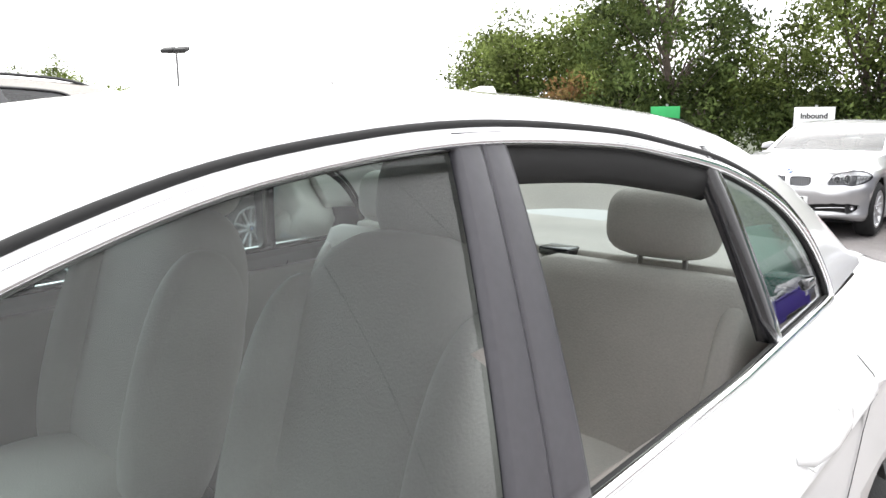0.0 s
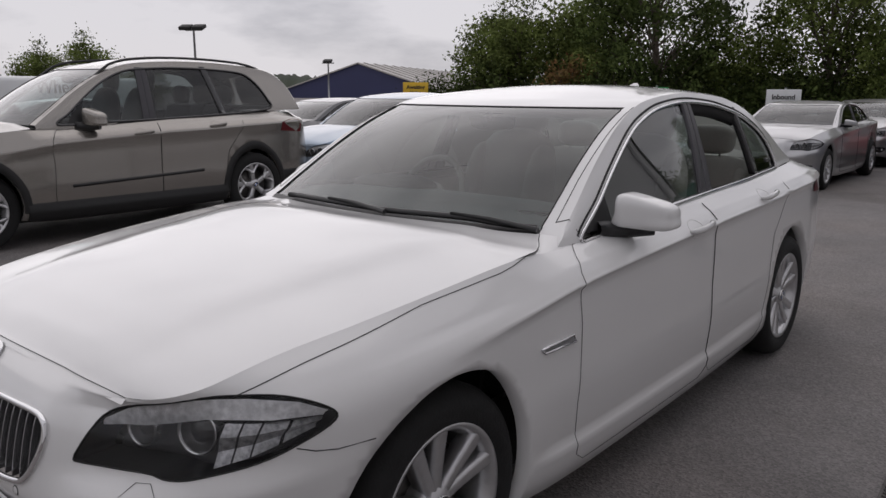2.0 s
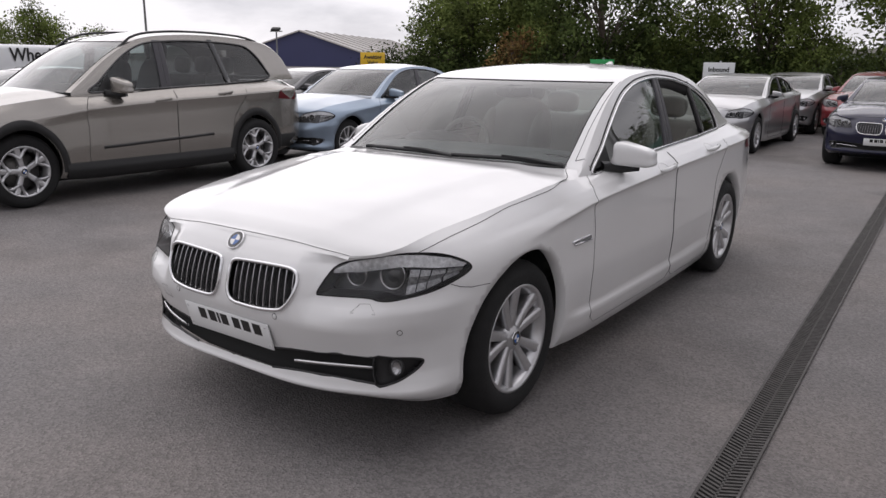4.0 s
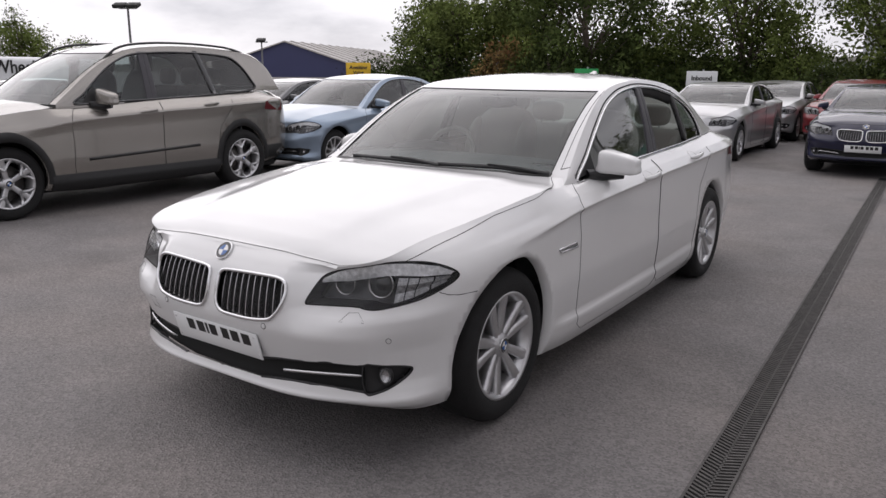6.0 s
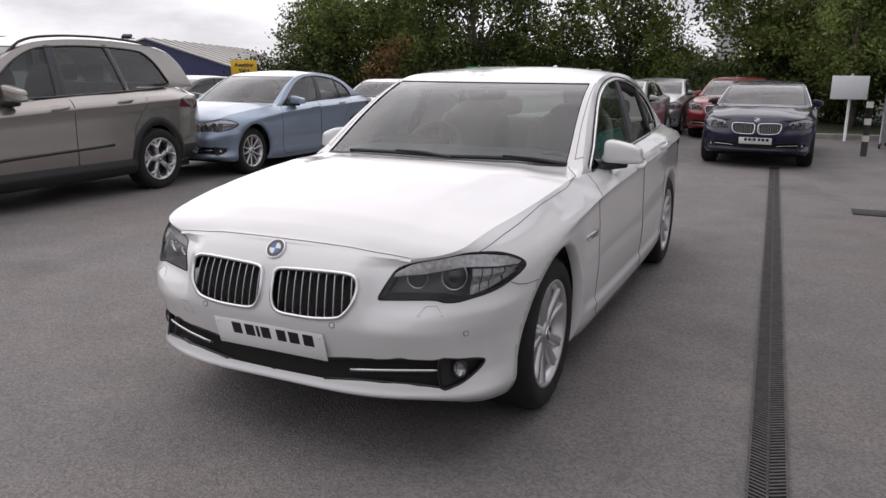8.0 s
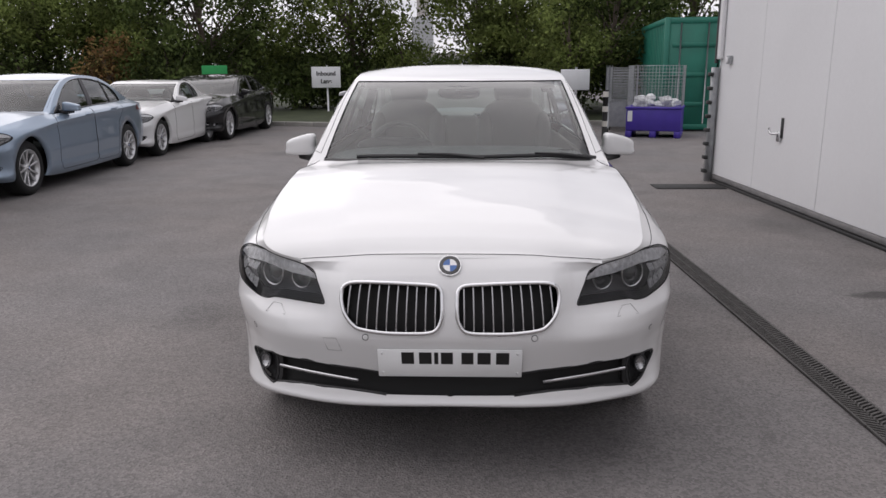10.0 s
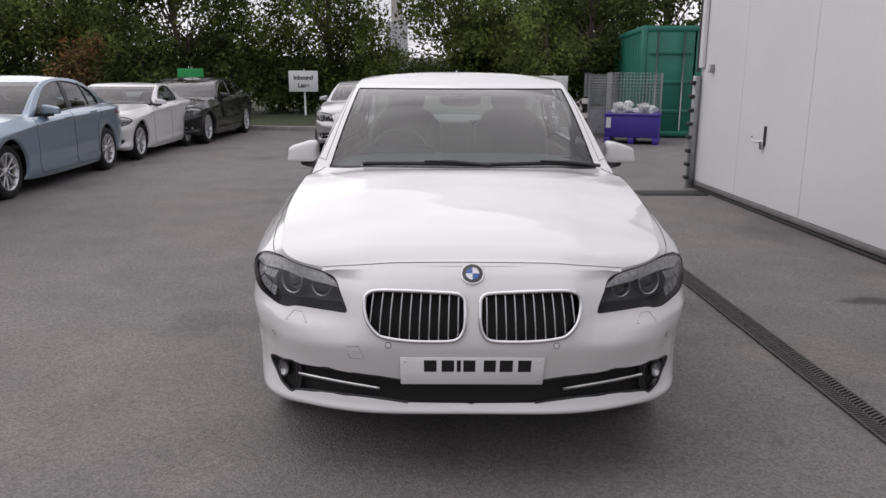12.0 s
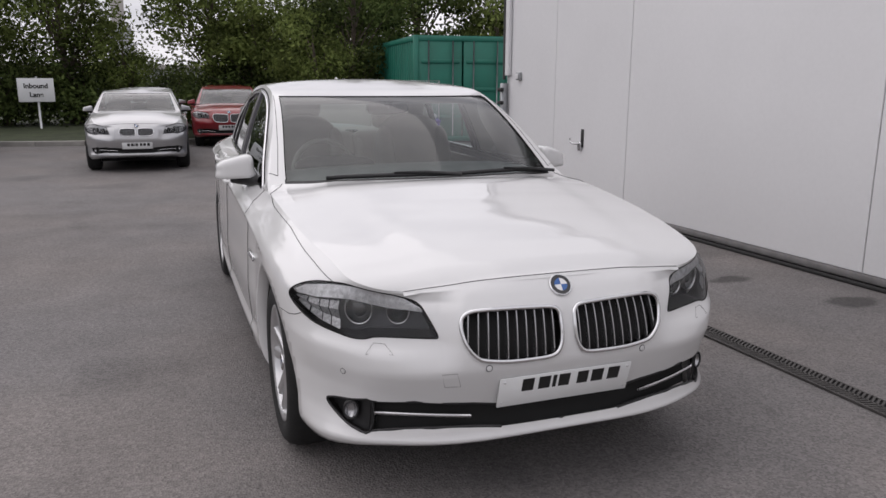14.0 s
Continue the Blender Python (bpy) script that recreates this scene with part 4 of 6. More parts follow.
    kr = skin_path(KID, wrap_view, 0.003)
    put("grille_frame", tube_bm(kr[::2], 0.0075, 8, True), M["chrome"], back, sides=both, plabel="chrome grille frame")
    kw = KID
    for i in range(10):
        ang = kw[:, 0].min() + (kw[:, 0].max() - kw[:, 0].min()) * (i + 0.75) / 10.5
        near = kw[np.abs(kw[:, 0] - ang) < 0.02][:, 1]
        if len(near) < 2:
            continue
        zs = np.linspace(near.min(), near.max(), 6)
        ln = skin_path([(ang, z) for z in zs], wrap_view, -0.006)
        slat = bmesh.new()
        prev = None
        for p in ln:
            cur = [slat.verts.new((p[0] + dx, p[1] + dy, p[2])) for dx, dy in ((-0.0028, 0.024), (-0.0022, 0.004), (0.0022, 0.004), (0.0028, 0.024))]
            if prev:
                for q in range(3):
                    slat.faces.new((prev[q], prev[q + 1], cur[q + 1], cur[q]))
            prev = cur
        put("slat", slat, M["slat"], back, sides=both, flat=True)
    k = own["intake"]
    b = cells_bm(pos - nrm * 0.05, owner == k)
    inn = put("lower_intake", b, M["gap"], sides=both, plabel="black lower bumper intake")
    for z, r in ((0.372, 0.006),):
        ln = skin_path(to_wrap([(x, 0.05 + 0.11 * ((x - 0.33) / 0.33) ** 1.6, z - 0.004 + 0.012 * math.sin((x - 0.33) * 6)) for x in np.linspace(0.33, 0.662, 8)]), wrap_view, -0.008)
        put("intake_blade", tube_bm(ln, r, 6), M["satin"], inn, sides=both)
    ln = skin_path(INTAKE[1:], wrap_view, -0.003)
    put("intake_edge", tube_bm(ln, 0.006, 5), M["plastic"], inn, sides=both)
    k = own["fog"]
    fg = put("fog_lamp", cells_bm(pos - nrm * 0.03, owner == k), M["plastic"], sides=both, plabel="round fog lamp in a black housing")
    put("housing_edge", tube_bm(skin_path(FOG, wrap_view, -0.002)[::2], 0.005, 5, True), M["plastic"], fg, sides=both)
    d = Vector((0.35, -1, 0)).normalized()
    mt = Matrix.Translation((0.735, 0.222, 0.378)) @ d.to_track_quat("Z", "Y").to_matrix().to_4x4()
    b = lathe_bm([(0.030, -0.01), (0.030, 0.010), (0.026, 0.012), (0.024, 0.004)], 24, "z")
    b.transform(mt)
    put("bezel", b, M["plastic"], fg, sides=both)
    b = lathe_bm([(0.024, 0.004), (0.017, -0.008), (0.008, -0.012), (0.0001, -0.012)], 24, "z")
    b.transform(mt)
    put("reflector", b, M["slat"], fg, sides=both)
    # tail lamps
    tl = skin_path([(4.22, 0.86), (4.40, 0.85), (4.58, 0.84), (4.60, 0.90), (4.56, 0.95), (4.40, 0.955), (4.25, 0.93)], side_view, 0.004)
    put("tail_lamp", mesh_bm(list(tl), [tuple(range(len(tl)))]), M["redlamp"], sides=both, plabel="red tail lamp")
    # shut lines
    if detail:
        put("shut_line", tube_bm(np.vstack([lead + (0, 0, -0.0004)]), 0.0010, 4), M["gap"])
        edge_u = skin(np.linspace(3.27, 6.9, 40), np.interp(np.linspace(3.27, 6.9, 40), [3.27, 4.0, 4.96, 5.8, 6.3], [5.06, 5.42, 5.75, 5.76, 5.97]))
        edge_u = edge_u[edge_u[:, 1] < 1.27]
        tail = hood[hood[:, -1, 1] > 1.33][:, -1] + (0.002, 0, 0.0)
        put("shut_line", tube_bm(np.vstack([edge_u, tail]) + (0.0, 0, 0.0005), 0.0015, 4), M["gap"], sides=both)
        for loop in (FRONT_DOOR, REAR_DOOR):
            dense = np.vstack([np.linspace(p, q, 10, endpoint=False) for p, q in zip(loop, np.roll(loop, -1, 0))])
            st = int(np.argmax((dense[:, 1] > 1.0)))
            dense = np.roll(dense, -st, 0)
            dense = dense[dense[:, 1] < np.interp(dense[:, 0], [1.6, 2.5, 3.6], [0.94, 0.970, 0.985])]
            ln = skin_path(dense, side_view, 0.0020)
            put("shut_line", tube_bm(ln, 0.0010, 4), M["gap"], sides=both)
        ln = skin_path(to_wrap([(0.855, 0.406, 0.670), (0.864, 0.44, 0.654), (0.872, 0.485, 0.643), (0.881, 0.569, 0.637)]), wrap_view, 0.0002)
        put("shut_line", tube_bm(ln, 0.0016, 4), M["gap"], sides=both)
        base = skin_path(to_wrap([(0.607, 0.127, 0.584), (0.631, 0.160, 0.614), (0.669, 0.176, 0.616), (0.706, 0.168, 0.583)]), wrap_view, 0.0003)
        put("washer_cap", tube_bm(base, 0.0008, 4, True), M["gap"], sides=both)
        for pt3 in ((0.293, 0.034, 0.536), (0.773, 0.230, 0.513)):
            b = lathe_bm([(0.0095, 0.0), (0.0095, 0.0012), (0.008, 0.0015), (0.0001, 0.0015)], 16, "z")
            c3 = skin_path(to_wrap([pt3]), wrap_view)[0]
            out = skin_path(to_wrap([pt3]), wrap_view, 0.01)[0] - c3
            b.transform(Matrix.Translation(c3) @ Vector(out).to_track_quat("Z", "Y").to_matrix().to_4x4())
            sens = put("parking_sensor", b, paint, sides=both)
            b = lathe_bm([(0.0115, 0.0), (0.0115, 0.001), (0.0095, 0.001)], 16, "z")
            b.transform(Matrix.Translation(c3) @ Vector(out).to_track_quat("Z", "Y").to_matrix().to_4x4())
            put("sensor_gap", b, M["gap"], sens, sides=both)
        tow = skin_path(to_wrap([(0.446 + dx, 0.06, 0.478 + dz) for dx, dz in ((0, 0.046), (-0.052, 0.048), (-0.070, 0), (-0.014, 0))]), wrap_view, 0.0006)
        put("tow_cap", tube_bm(tow, 0.0007, 4, True), M["gap"], sides=(-1,))
    else:
        put("shut_line", tube_bm(lead[::2], 0.002, 4), M["gap"])
        for loop, zmax in ((FRONT_DOOR, 0.94), (REAR_DOOR, 0.965)):
            if shape is ROADSTER and loop is REAR_DOOR:
                continue
            dense = np.vstack([np.linspace(p, q, 10, endpoint=False) for p, q in zip(loop, np.roll(loop, -1, 0))])
            dense = np.roll(dense, -int(np.argmax((dense[:, 1] > 1.0))), 0)
            ln = skin_path(dense[dense[:, 1] < zmax], side_view, 0.0002)
            put("shut_line", tube_bm(ln, 0.003, 4), M["gap"], sides=both)
    # badge on the nose
    if spec.get("badge", True):
        b3 = skin_path(to_wrap([(0.0, 0.09, 0.768)]), wrap_view)[0]
        badge(root, Matrix.Translation(warp(b3 + np.array((0, -0.004, 0.003)))) @ Vector((0, -0.75, 0.66)).to_track_quat("Z", "Y").to_matrix().to_4x4(), 0.041 if detail else 0.04)
    # number plate with plain bars
    pw_, pz = spec.get("plate", (0.505, 0.443))
    b = box_bm(pw_, 0.006, 0.105, (0, 0.022, pz), 0.002, 1)
    pl = put("number_plate", b, M["plate"], plabel="white number plate with dark bars")[0]
    for x, w in ((-0.150, 0.044), (-0.087, 0.044), (-0.048, 0.014), (-0.010, 0.042), (0.063, 0.042), (0.122, 0.046), (0.188, 0.046)):
        put("bar", box_bm(w, 0.002, 0.076, (x * pw_ / 0.515, 0.0185, pz + 0.004)), M["ink"], pl, flat=True)
    if detail:
        for x in (-1, 1):
            for z in (-0.038, 0.038):
                b = lathe_bm([(0.0055, -0.002), (0.005, 0.002), (0.0001, 0.003)], 10, "z")
                b.transform(Matrix.Translation((x * 0.236, 0.0185, pz + z)) @ Matrix.Rotation(math.pi / 2, 4, "X"))
                put("plate_screw", b, M["emwhite"], pl)
    # door mirrors
    b = pillow_bm(0.182, 0.128, 0.134, p=5.0, n=22)
    for v in b.verts:
        k2 = max(0.0, v.co.x / 0.182 + 0.5)
        low = max(0.0, -v.co.z / 0.067)
        v.co.z *= 1.12 - 0.52 * k2 ** 1.3 if v.co.z > 0 else 0.80 - 0.14 * k2
        v.co.x -= 0.022 * low * (1 - k2) - 0.012 * low * k2
        v.co.z = max(v.co.z, -0.044)
        v.co.y = min(v.co.y, 0.05)
        v.co.y += 0.07 * k2 ** 1.6 - 0.05
        v.co.z -= 0.014 * k2 ** 1.4
    b.transform(Matrix.Translation((0.909, 1.945, 1.010)))
    mm = put("door_mirror", b, paint, sides=both, plabel="body-coloured door mirror housing")
    b = pillow_bm(0.140, 0.01, 0.076, (0.902, 1.972, 1.006), 4)
    put("mirror_glass", b, M["chrome"], mm, sides=both)
    b = tube_bm([(0.775, 1.80, 0.955), (0.80, 1.85, 0.95), (0.85, 1.93, 0.945), (0.92, 1.97, 0.945)], [0.030, 0.030, 0.028, 0.018], 10, flat=1.4)
    put("mirror_arm", b, M["plastic"], mm, sides=both)
    tri = np.array([(1.70, 0.955), (1.80, 1.045), (1.88, 1.09), (1.90, 0.96)])
    t3 = np.stack([side_x(tri[:, 0], tri[:, 1], tri[:, 1] + 0.3) - 0.004, tri[:, 0], tri[:, 1]], 1)
    put("mirror_triangle", mesh_bm(list(t3), [(0, 3, 2, 1)]), M["plastic"], sides=both)
    # door handles
    for y, z in ((2.415, 0.884), (3.31, 0.922)):
        c3 = skin_path([(y, z)], side_view)[0]
        rim = skin_path([(y + 0.062 * math.cos(w) - 0.008, z + 0.036 * math.sin(w) + 0.002) for w in np.linspace(0, 2 * math.pi, 18, endpoint=False)], side_view, -0.0004)
        b = tube_bm(rim, 0.0022, 5, True)
        cup = put("handle_cup", b, paint, sides=both)
        b = tube_bm([c3 + (0.0, -0.085, 0.002), c3 + (0.018, -0.070, 0.004), c3 + (0.026, -0.01, 0.007), c3 + (0.024, 0.07, 0.013), c3 + (0.016, 0.115, 0.016), c3 + (0.0, 0.130, 0.017)], [0.007, 0.012, 0.0135, 0.0135, 0.013, 0.008], 10, flat=0.7)
        put("door_handle", b, paint, cup, sides=both, plabel="body-coloured door handle")
    if detail:
        c3 = skin_path([(1.295, 0.657), (1.275, 0.673), (1.462, 0.678), (1.477, 0.654)], side_view, 0.004)
        b = mesh_bm(list(c3), [(0, 3, 2, 1)])
        bmesh.ops.extrude_face_region(b, geom=list(b.faces))
        rep = put("side_repeater", b, M["lampgrey"], sides=both, plabel="chrome-edged side indicator", flat=True)
        put("repeater_edge", tube_bm(c3, 0.004, 6, True), M["chrome"], rep, sides=both)
    # wipers and scuttle
    base = roof[0]
    put("scuttle", cells_bm(np.stack([hood[-1] * (0.93, 1, 1) - (0, 0.01, 0.02), np.stack([0.855 * np.interp(np.linspace(-1, 1, hood.shape[1]), s2, base[:, 0]), np.interp(np.linspace(-1, 1, hood.shape[1]), s2, base[:, 1]) + 0.03, np.interp(np.linspace(-1, 1, hood.shape[1]), s2, base[:, 2])], 1)]), np.ones((1, hood.shape[1] - 1), bool), True), M["plastic"])
    if detail:
        for x0, x1 in ((-0.52, 0.12), (0.10, 0.70)):
            xs = np.linspace(x0, x1, 9)
            lip = hood[-1]
            pts = np.stack([xs, np.interp(xs, lip[:, 0], lip[:, 1]) + 0.034, np.interp(xs, lip[:, 0], lip[:, 2]) + 0.014 + 0.005 * np.sin(np.linspace(0, 3, 9))], 1)
            wp = put("wiper", tube_bm(pts, 0.011, 6), M["plastic"], plabel="black wiper blade")[0]
            put("wiper_arm", tube_bm([pts[4] + (0, -0.005, 0.012), pts[6] + (0, -0.012, 0.012), pts[8] + (0.02, -0.03, 0.0)], [0.005, 0.008, 0.010], 6), M["plastic"], wp)
        fin = mesh_bm([(0.0, 3.50, 1.435), (0.02, 3.60, 1.43), (0.012, 3.68, 1.42), (0.0, 3.66, 1.475), (0.0, 3.61, 1.47), (-0.02, 3.60, 1.43), (-0.012, 3.68, 1.42)], [(0, 1, 4), (1, 2, 3, 4), (0, 4, 5), (5, 4, 3, 6), (2, 6, 3)])
        put("aerial_fin", fin, paint)
    # underside and wheel wells
    put("underside", box_bm(1.30, 3.9, 0.28, (0, 2.62, 0.29)), M["gap"], flat=True)
    put("bulkhead", box_bm(1.34, 0.02, 0.62, (0, 1.28, 0.60)), M["gap"], flat=True)
    # cabin
    cabin(put, root, shape, detail)
    # wheels
    wr, rr, ww, style = spec.get("wheels", (0.335, 0.232, 0.225, "twin"))
    for cy in (0.832, 3.80):
        y = float(warp((0, cy, 0))[1])
        for sgn in both:
            wheel(root, (sgn * (spec.get("front_track", spec.get("track", 0.775) - 0.05) if cy < 1 else spec.get("track", 0.775)), y, wr), sgn, wr, rr, ww, style)
    # roof rails and dark sill cladding of the tall estate
    if spec.get("clad"):
        for sgn in both:
            ln = roof[(ymid.searchsorted(2.1)):(ymid.searchsorted(4.3)), 0 if sgn < 0 else -1] * (0.94, 1, 1)
            ln[:, 2] += np.interp(np.linspace(0, 1, len(ln)), [0, 0.12, 0.85, 1], [0.0, 0.030, 0.026, -0.004])
            put("roof_rail", tube_bm(ln, 0.011, 6), M["plastic"], plabel="black roof rail")
        for cyy in (0.832, 3.80):
            ang = np.radians(np.linspace(-8, 188, 30))
            rings = []
            for rad, lift in ((0.373, 0.0), (0.375, 0.012), (0.440, 0.012), (0.447, 0.002)):
                rings.append(skin_path([(cyy + rad * math.cos(w), 0.338 + rad * math.sin(w)) for w in ang], side_view, lift))
            put("arch_cladding", cells_bm(np.stack(rings), np.ones((3, 29), bool), True), M["clad"], sides=both, plabel="black wheel-arch cladding")
        rows3 = [skin_path([(y, z) for y in np.linspace(1.24, 3.39, 12)], side_view, lift) for z, lift in ((0.150, -0.01), (0.172, 0.016), (0.205, 0.018), (0.24, 0.018), (0.275, 0.018), (0.31, 0.018), (0.34, 0.016), (0.365, 0.013), (0.378, 0.001))]
        put("sill_cladding", cells_bm(np.stack(rows3), np.ones((8, 11), bool), False), M["clad"], sides=both, plabel="black sill cladding")
        rows3 = [skin_path([(y, z) for y in np.linspace(4.19, 4.55, 6)], side_view, lift) for z, lift in ((0.30, 0.0), (0.31, 0.010), (0.46, 0.010), (0.47, 0.001))]
        put("bumper_cladding", cells_bm(np.stack(rows3), np.ones((3, 5), bool), False), M["clad"], sides=both, plabel="black bumper cladding")
        put("rub_strip", tube_bm(skin_path([(y, 0.50 + (y - 1.7) * 0.03) for y in np.linspace(1.66, 3.1, 10)], side_view, 0.002), 0.016, 6, flat=0.5), M["plastic"], sides=both)
    return root


def cabin(put, root, shape, detail):
    dy = shape["cowl"] - (1.545 if shape is SALOON else 1.5)
    floor = put("cabin_floor", box_bm(1.36, 2.7, 0.03, (0, 2.75, 0.45)), M["cabin"], flat=True)[0]
    for sgn in (1, -1):
        put("door_card", box_bm(0.03, 2.25, 0.46, (sgn * 0.735, 2.72, 0.72), 0.01), M["dash"] if detail else M["cabin"])
    # the detailed car's dash carries the windscreen's pale sky veil in its colour
    dash = put("dashboard", pillow_bm(1.44, 0.62, 0.30, (0, 1.86 + dy, 0.86), 5, -0.08), M["dashveil" if detail else "cabin"], plabel="dark dashboard")[0]
    if detail:
        put("dash_lower", pillow_bm(1.40, 0.30, 0.26, (0, 2.02, 0.74), 4), M["dash"], dash)
        put("instrument_hood", pillow_bm(0.44, 0.26, 0.10, (-0.37, 1.98, 1.0), 2.5), M["cabin"], dash)
        b = lathe_bm([(0.0, 0.0), (0.07, 0.0), (0.075, -0.012)], 24, "z")
        b.transform(Matrix.Translation((0.56, 1.73, 1.005)) @ Matrix.Rotation(-0.12, 4, "X"))
        put("dash_vent", b, M["trimblack"], dash)
    # steering wheel, on the car's right
    rim = [(-0.37 + 0.185 * math.cos(a), 2.24 + dy + 0.075 * math.sin(a), 0.935 + 0.17 * math.sin(a)) for a in np.linspace(0, 2 * math.pi, 28, endpoint=False)]
    wheelmat = M["dash"] if detail else M["cabin"]
    sw = put("steering_wheel", tube_bm(rim, 0.016, 8, True), wheelmat)[0]
    put("wheel_boss", pillow_bm(0.17, 0.06, 0.14, (-0.37, 2.235 + dy, 0.925), 2.6, -0.4), wheelmat, sw)
    for a in (0.1, math.pi - 0.1, -math.pi / 2):
        put("wheel_arm", tube_bm([(-0.37, 2.235 + dy, 0.925), (-0.37 + 0.18 * math.cos(a), 2.24 + dy + 0.07 * math.sin(a), 0.935 + 0.165 * math.sin(a))], 0.014, 6), M["cabin"], sw)
    seatmat = M["leather"] if detail else M["cabin"]
    dy += 0.16 if detail else 0.0
    for x in (0.37, -0.37):
        se = put("front_seat", pillow_bm(0.50, 0.54, 0.20, (x, 2.42 + dy, 0.62), 3.0, 0.10), seatmat, plabel="pale leather front seat" if detail else "")[0]
        put("seat_back", pillow_bm(0.50, 0.20, 0.66, (x, 2.76 + dy, 0.90), 3.0, -0.30), seatmat, se)
        if detail:
            for sx in (-0.20, 0.20):
                put("side_bolster", pillow_bm(0.12, 0.22, 0.56, (x + sx, 2.715 + dy, 0.87), 2.6, -0.30), seatmat, se)
        hr = put("headrest", pillow_bm(0.27, 0.11, 0.19, (x, 2.90 + dy, 1.27), 2.8, -0.2), seatmat, se)[0]
        for dx in (-0.06, 0.06):
            put("headrest_post", tube_bm([(x + dx, 2.865 + dy, 1.15), (x + dx, 2.89 + dy, 1.24)], 0.007, 6), M["chrome"], se)
    dy -= 0.16 if detail else 0.0
    if shape is ROADSTER:
        return
    bench = put("rear_bench", pillow_bm(1.34, 0.54, 0.22, (0, 3.30, 0.60), 4.5, 0.10), seatmat, plabel="pale leather rear bench" if detail else "")[0]
    for x, w in ((0.40, 0.535), (0.0, 0.26), (-0.40, 0.535)):
        put("backrest", pillow_bm(w, 0.20, 0.56, (x, 3.655, 0.785), 14.0, -0.36, 18), seatmat, bench)
        if detail and x:
            for sx in (-0.235, 0.235):
                put("side_bolster", pillow_bm(0.075, 0.23, 0.53, (x + sx, 3.64, 0.775), 3.5, -0.36), seatmat, bench)
    for x in (0.43, -0.43, 0.0):
        if x or not detail:
            put("rear_headrest", pillow_bm(0.262, 0.12, 0.155, (x, 3.735, 1.160), 3.4, -0.15), seatmat, bench)
            for dx in (-0.055, 0.055):
                put("headrest_post", tube_bm([(x + dx, 3.735, 1.00), (x + dx, 3.735, 1.13)], 0.007, 6), M["chrome"], bench)
    put("parcel_shelf", box_bm(1.30, 0.5, 0.03, (0, 4.02, 1.055), 0.008), M["leather"] if detail else M["cabin"])
    put("rear_view_mirror", pillow_bm(0.25, 0.04, 0.075, (0, 2.23 + dy, 1.285), 3), M["cabin"])
    put("mirror_stem", tube_bm([(0, 2.20 + dy, 1.315), (0, 2.225 + dy, 1.285)], 0.02, 6), M["cabin"])
    if detail:
        for x in (0.14, 0.70):
            put("belt_buckle", box_bm(0.09, 0.06, 0.022, (x, 3.755, 1.065), 0.006), M["trimblack"])


YS = [-0.1, 0.0, 0.832, 3.80, 4.885, 5.0]
F30 = dict(ys=YS, yd=[-0.08, 0.0, 0.775, 3.585, 4.62, 4.72], sx=0.975, zs=[0, 1.45], zd=[0, 1.43], wheels=(0.325, 0.222, 0.22, "fine"), track=0.755, trim="trimblack")
E90 = dict(face="small", ys=YS, yd=[-0.08, 0.0, 0.74, 3.50, 4.52, 4.62], sx=0.91, zs=[0, 0.95, 1.45], zd=[0, 0.93, 1.315], wheels=(0.315, 0.212, 0.205, "fine"), track=0.75, trim="trimblack")
F10 = dict(open_window=True, arch=0.055, zs=[0, 0.20, 0.33, 0.58, 1.0, 1.46], zd=[0, 0.203, 0.336, 0.602, 1.022, 1.499], wheels=(0.340, 0.236, 0.225, "twin"), front_track=0.752)
F10B = dict(glass="glass", zs=[0, 0.95, 1.45], zd=[0, 0.92, 1.325], sx=0.94)
GC = dict(ys=YS, yd=[-0.1, 0.0, 0.86, 3.83, 5.0, 5.1], zs=[0, 0.95, 1.45], zd=[0, 0.92, 1.36], sx=1.01, glass="darkglass", wheels=(0.345, 0.25, 0.24, "fine"), track=0.79, trim="trimblack")
X5 = dict(shape=ESTATE, ys=YS, yd=[-0.1, 0.0, 0.87, 3.803, 4.85, 4.95], zs=[0, 0.19, 0.338, 0.726, 0.96, 1.45, 1.6], zd=[0, 0.26, 0.368, 0.80, 1.115, 1.80, 1.95], sx=1.045, wheels=(0.368, 0.252, 0.25, "star"), track=0.815, clad=True, glass="glass", rear_glass="darkglass", trim="trimblack", category="estate car")
Z4 = dict(shape=ROADSTER, ys=YS, yd=[-0.1, 0.0, 0.85, 3.35, 4.12, 4.2], zs=[0, 0.95, 1.45], zd=[0, 0.90, 1.30], sx=0.965, wheels=(0.32, 0.225, 0.225, "fine"), track=0.75, trim="trimblack")


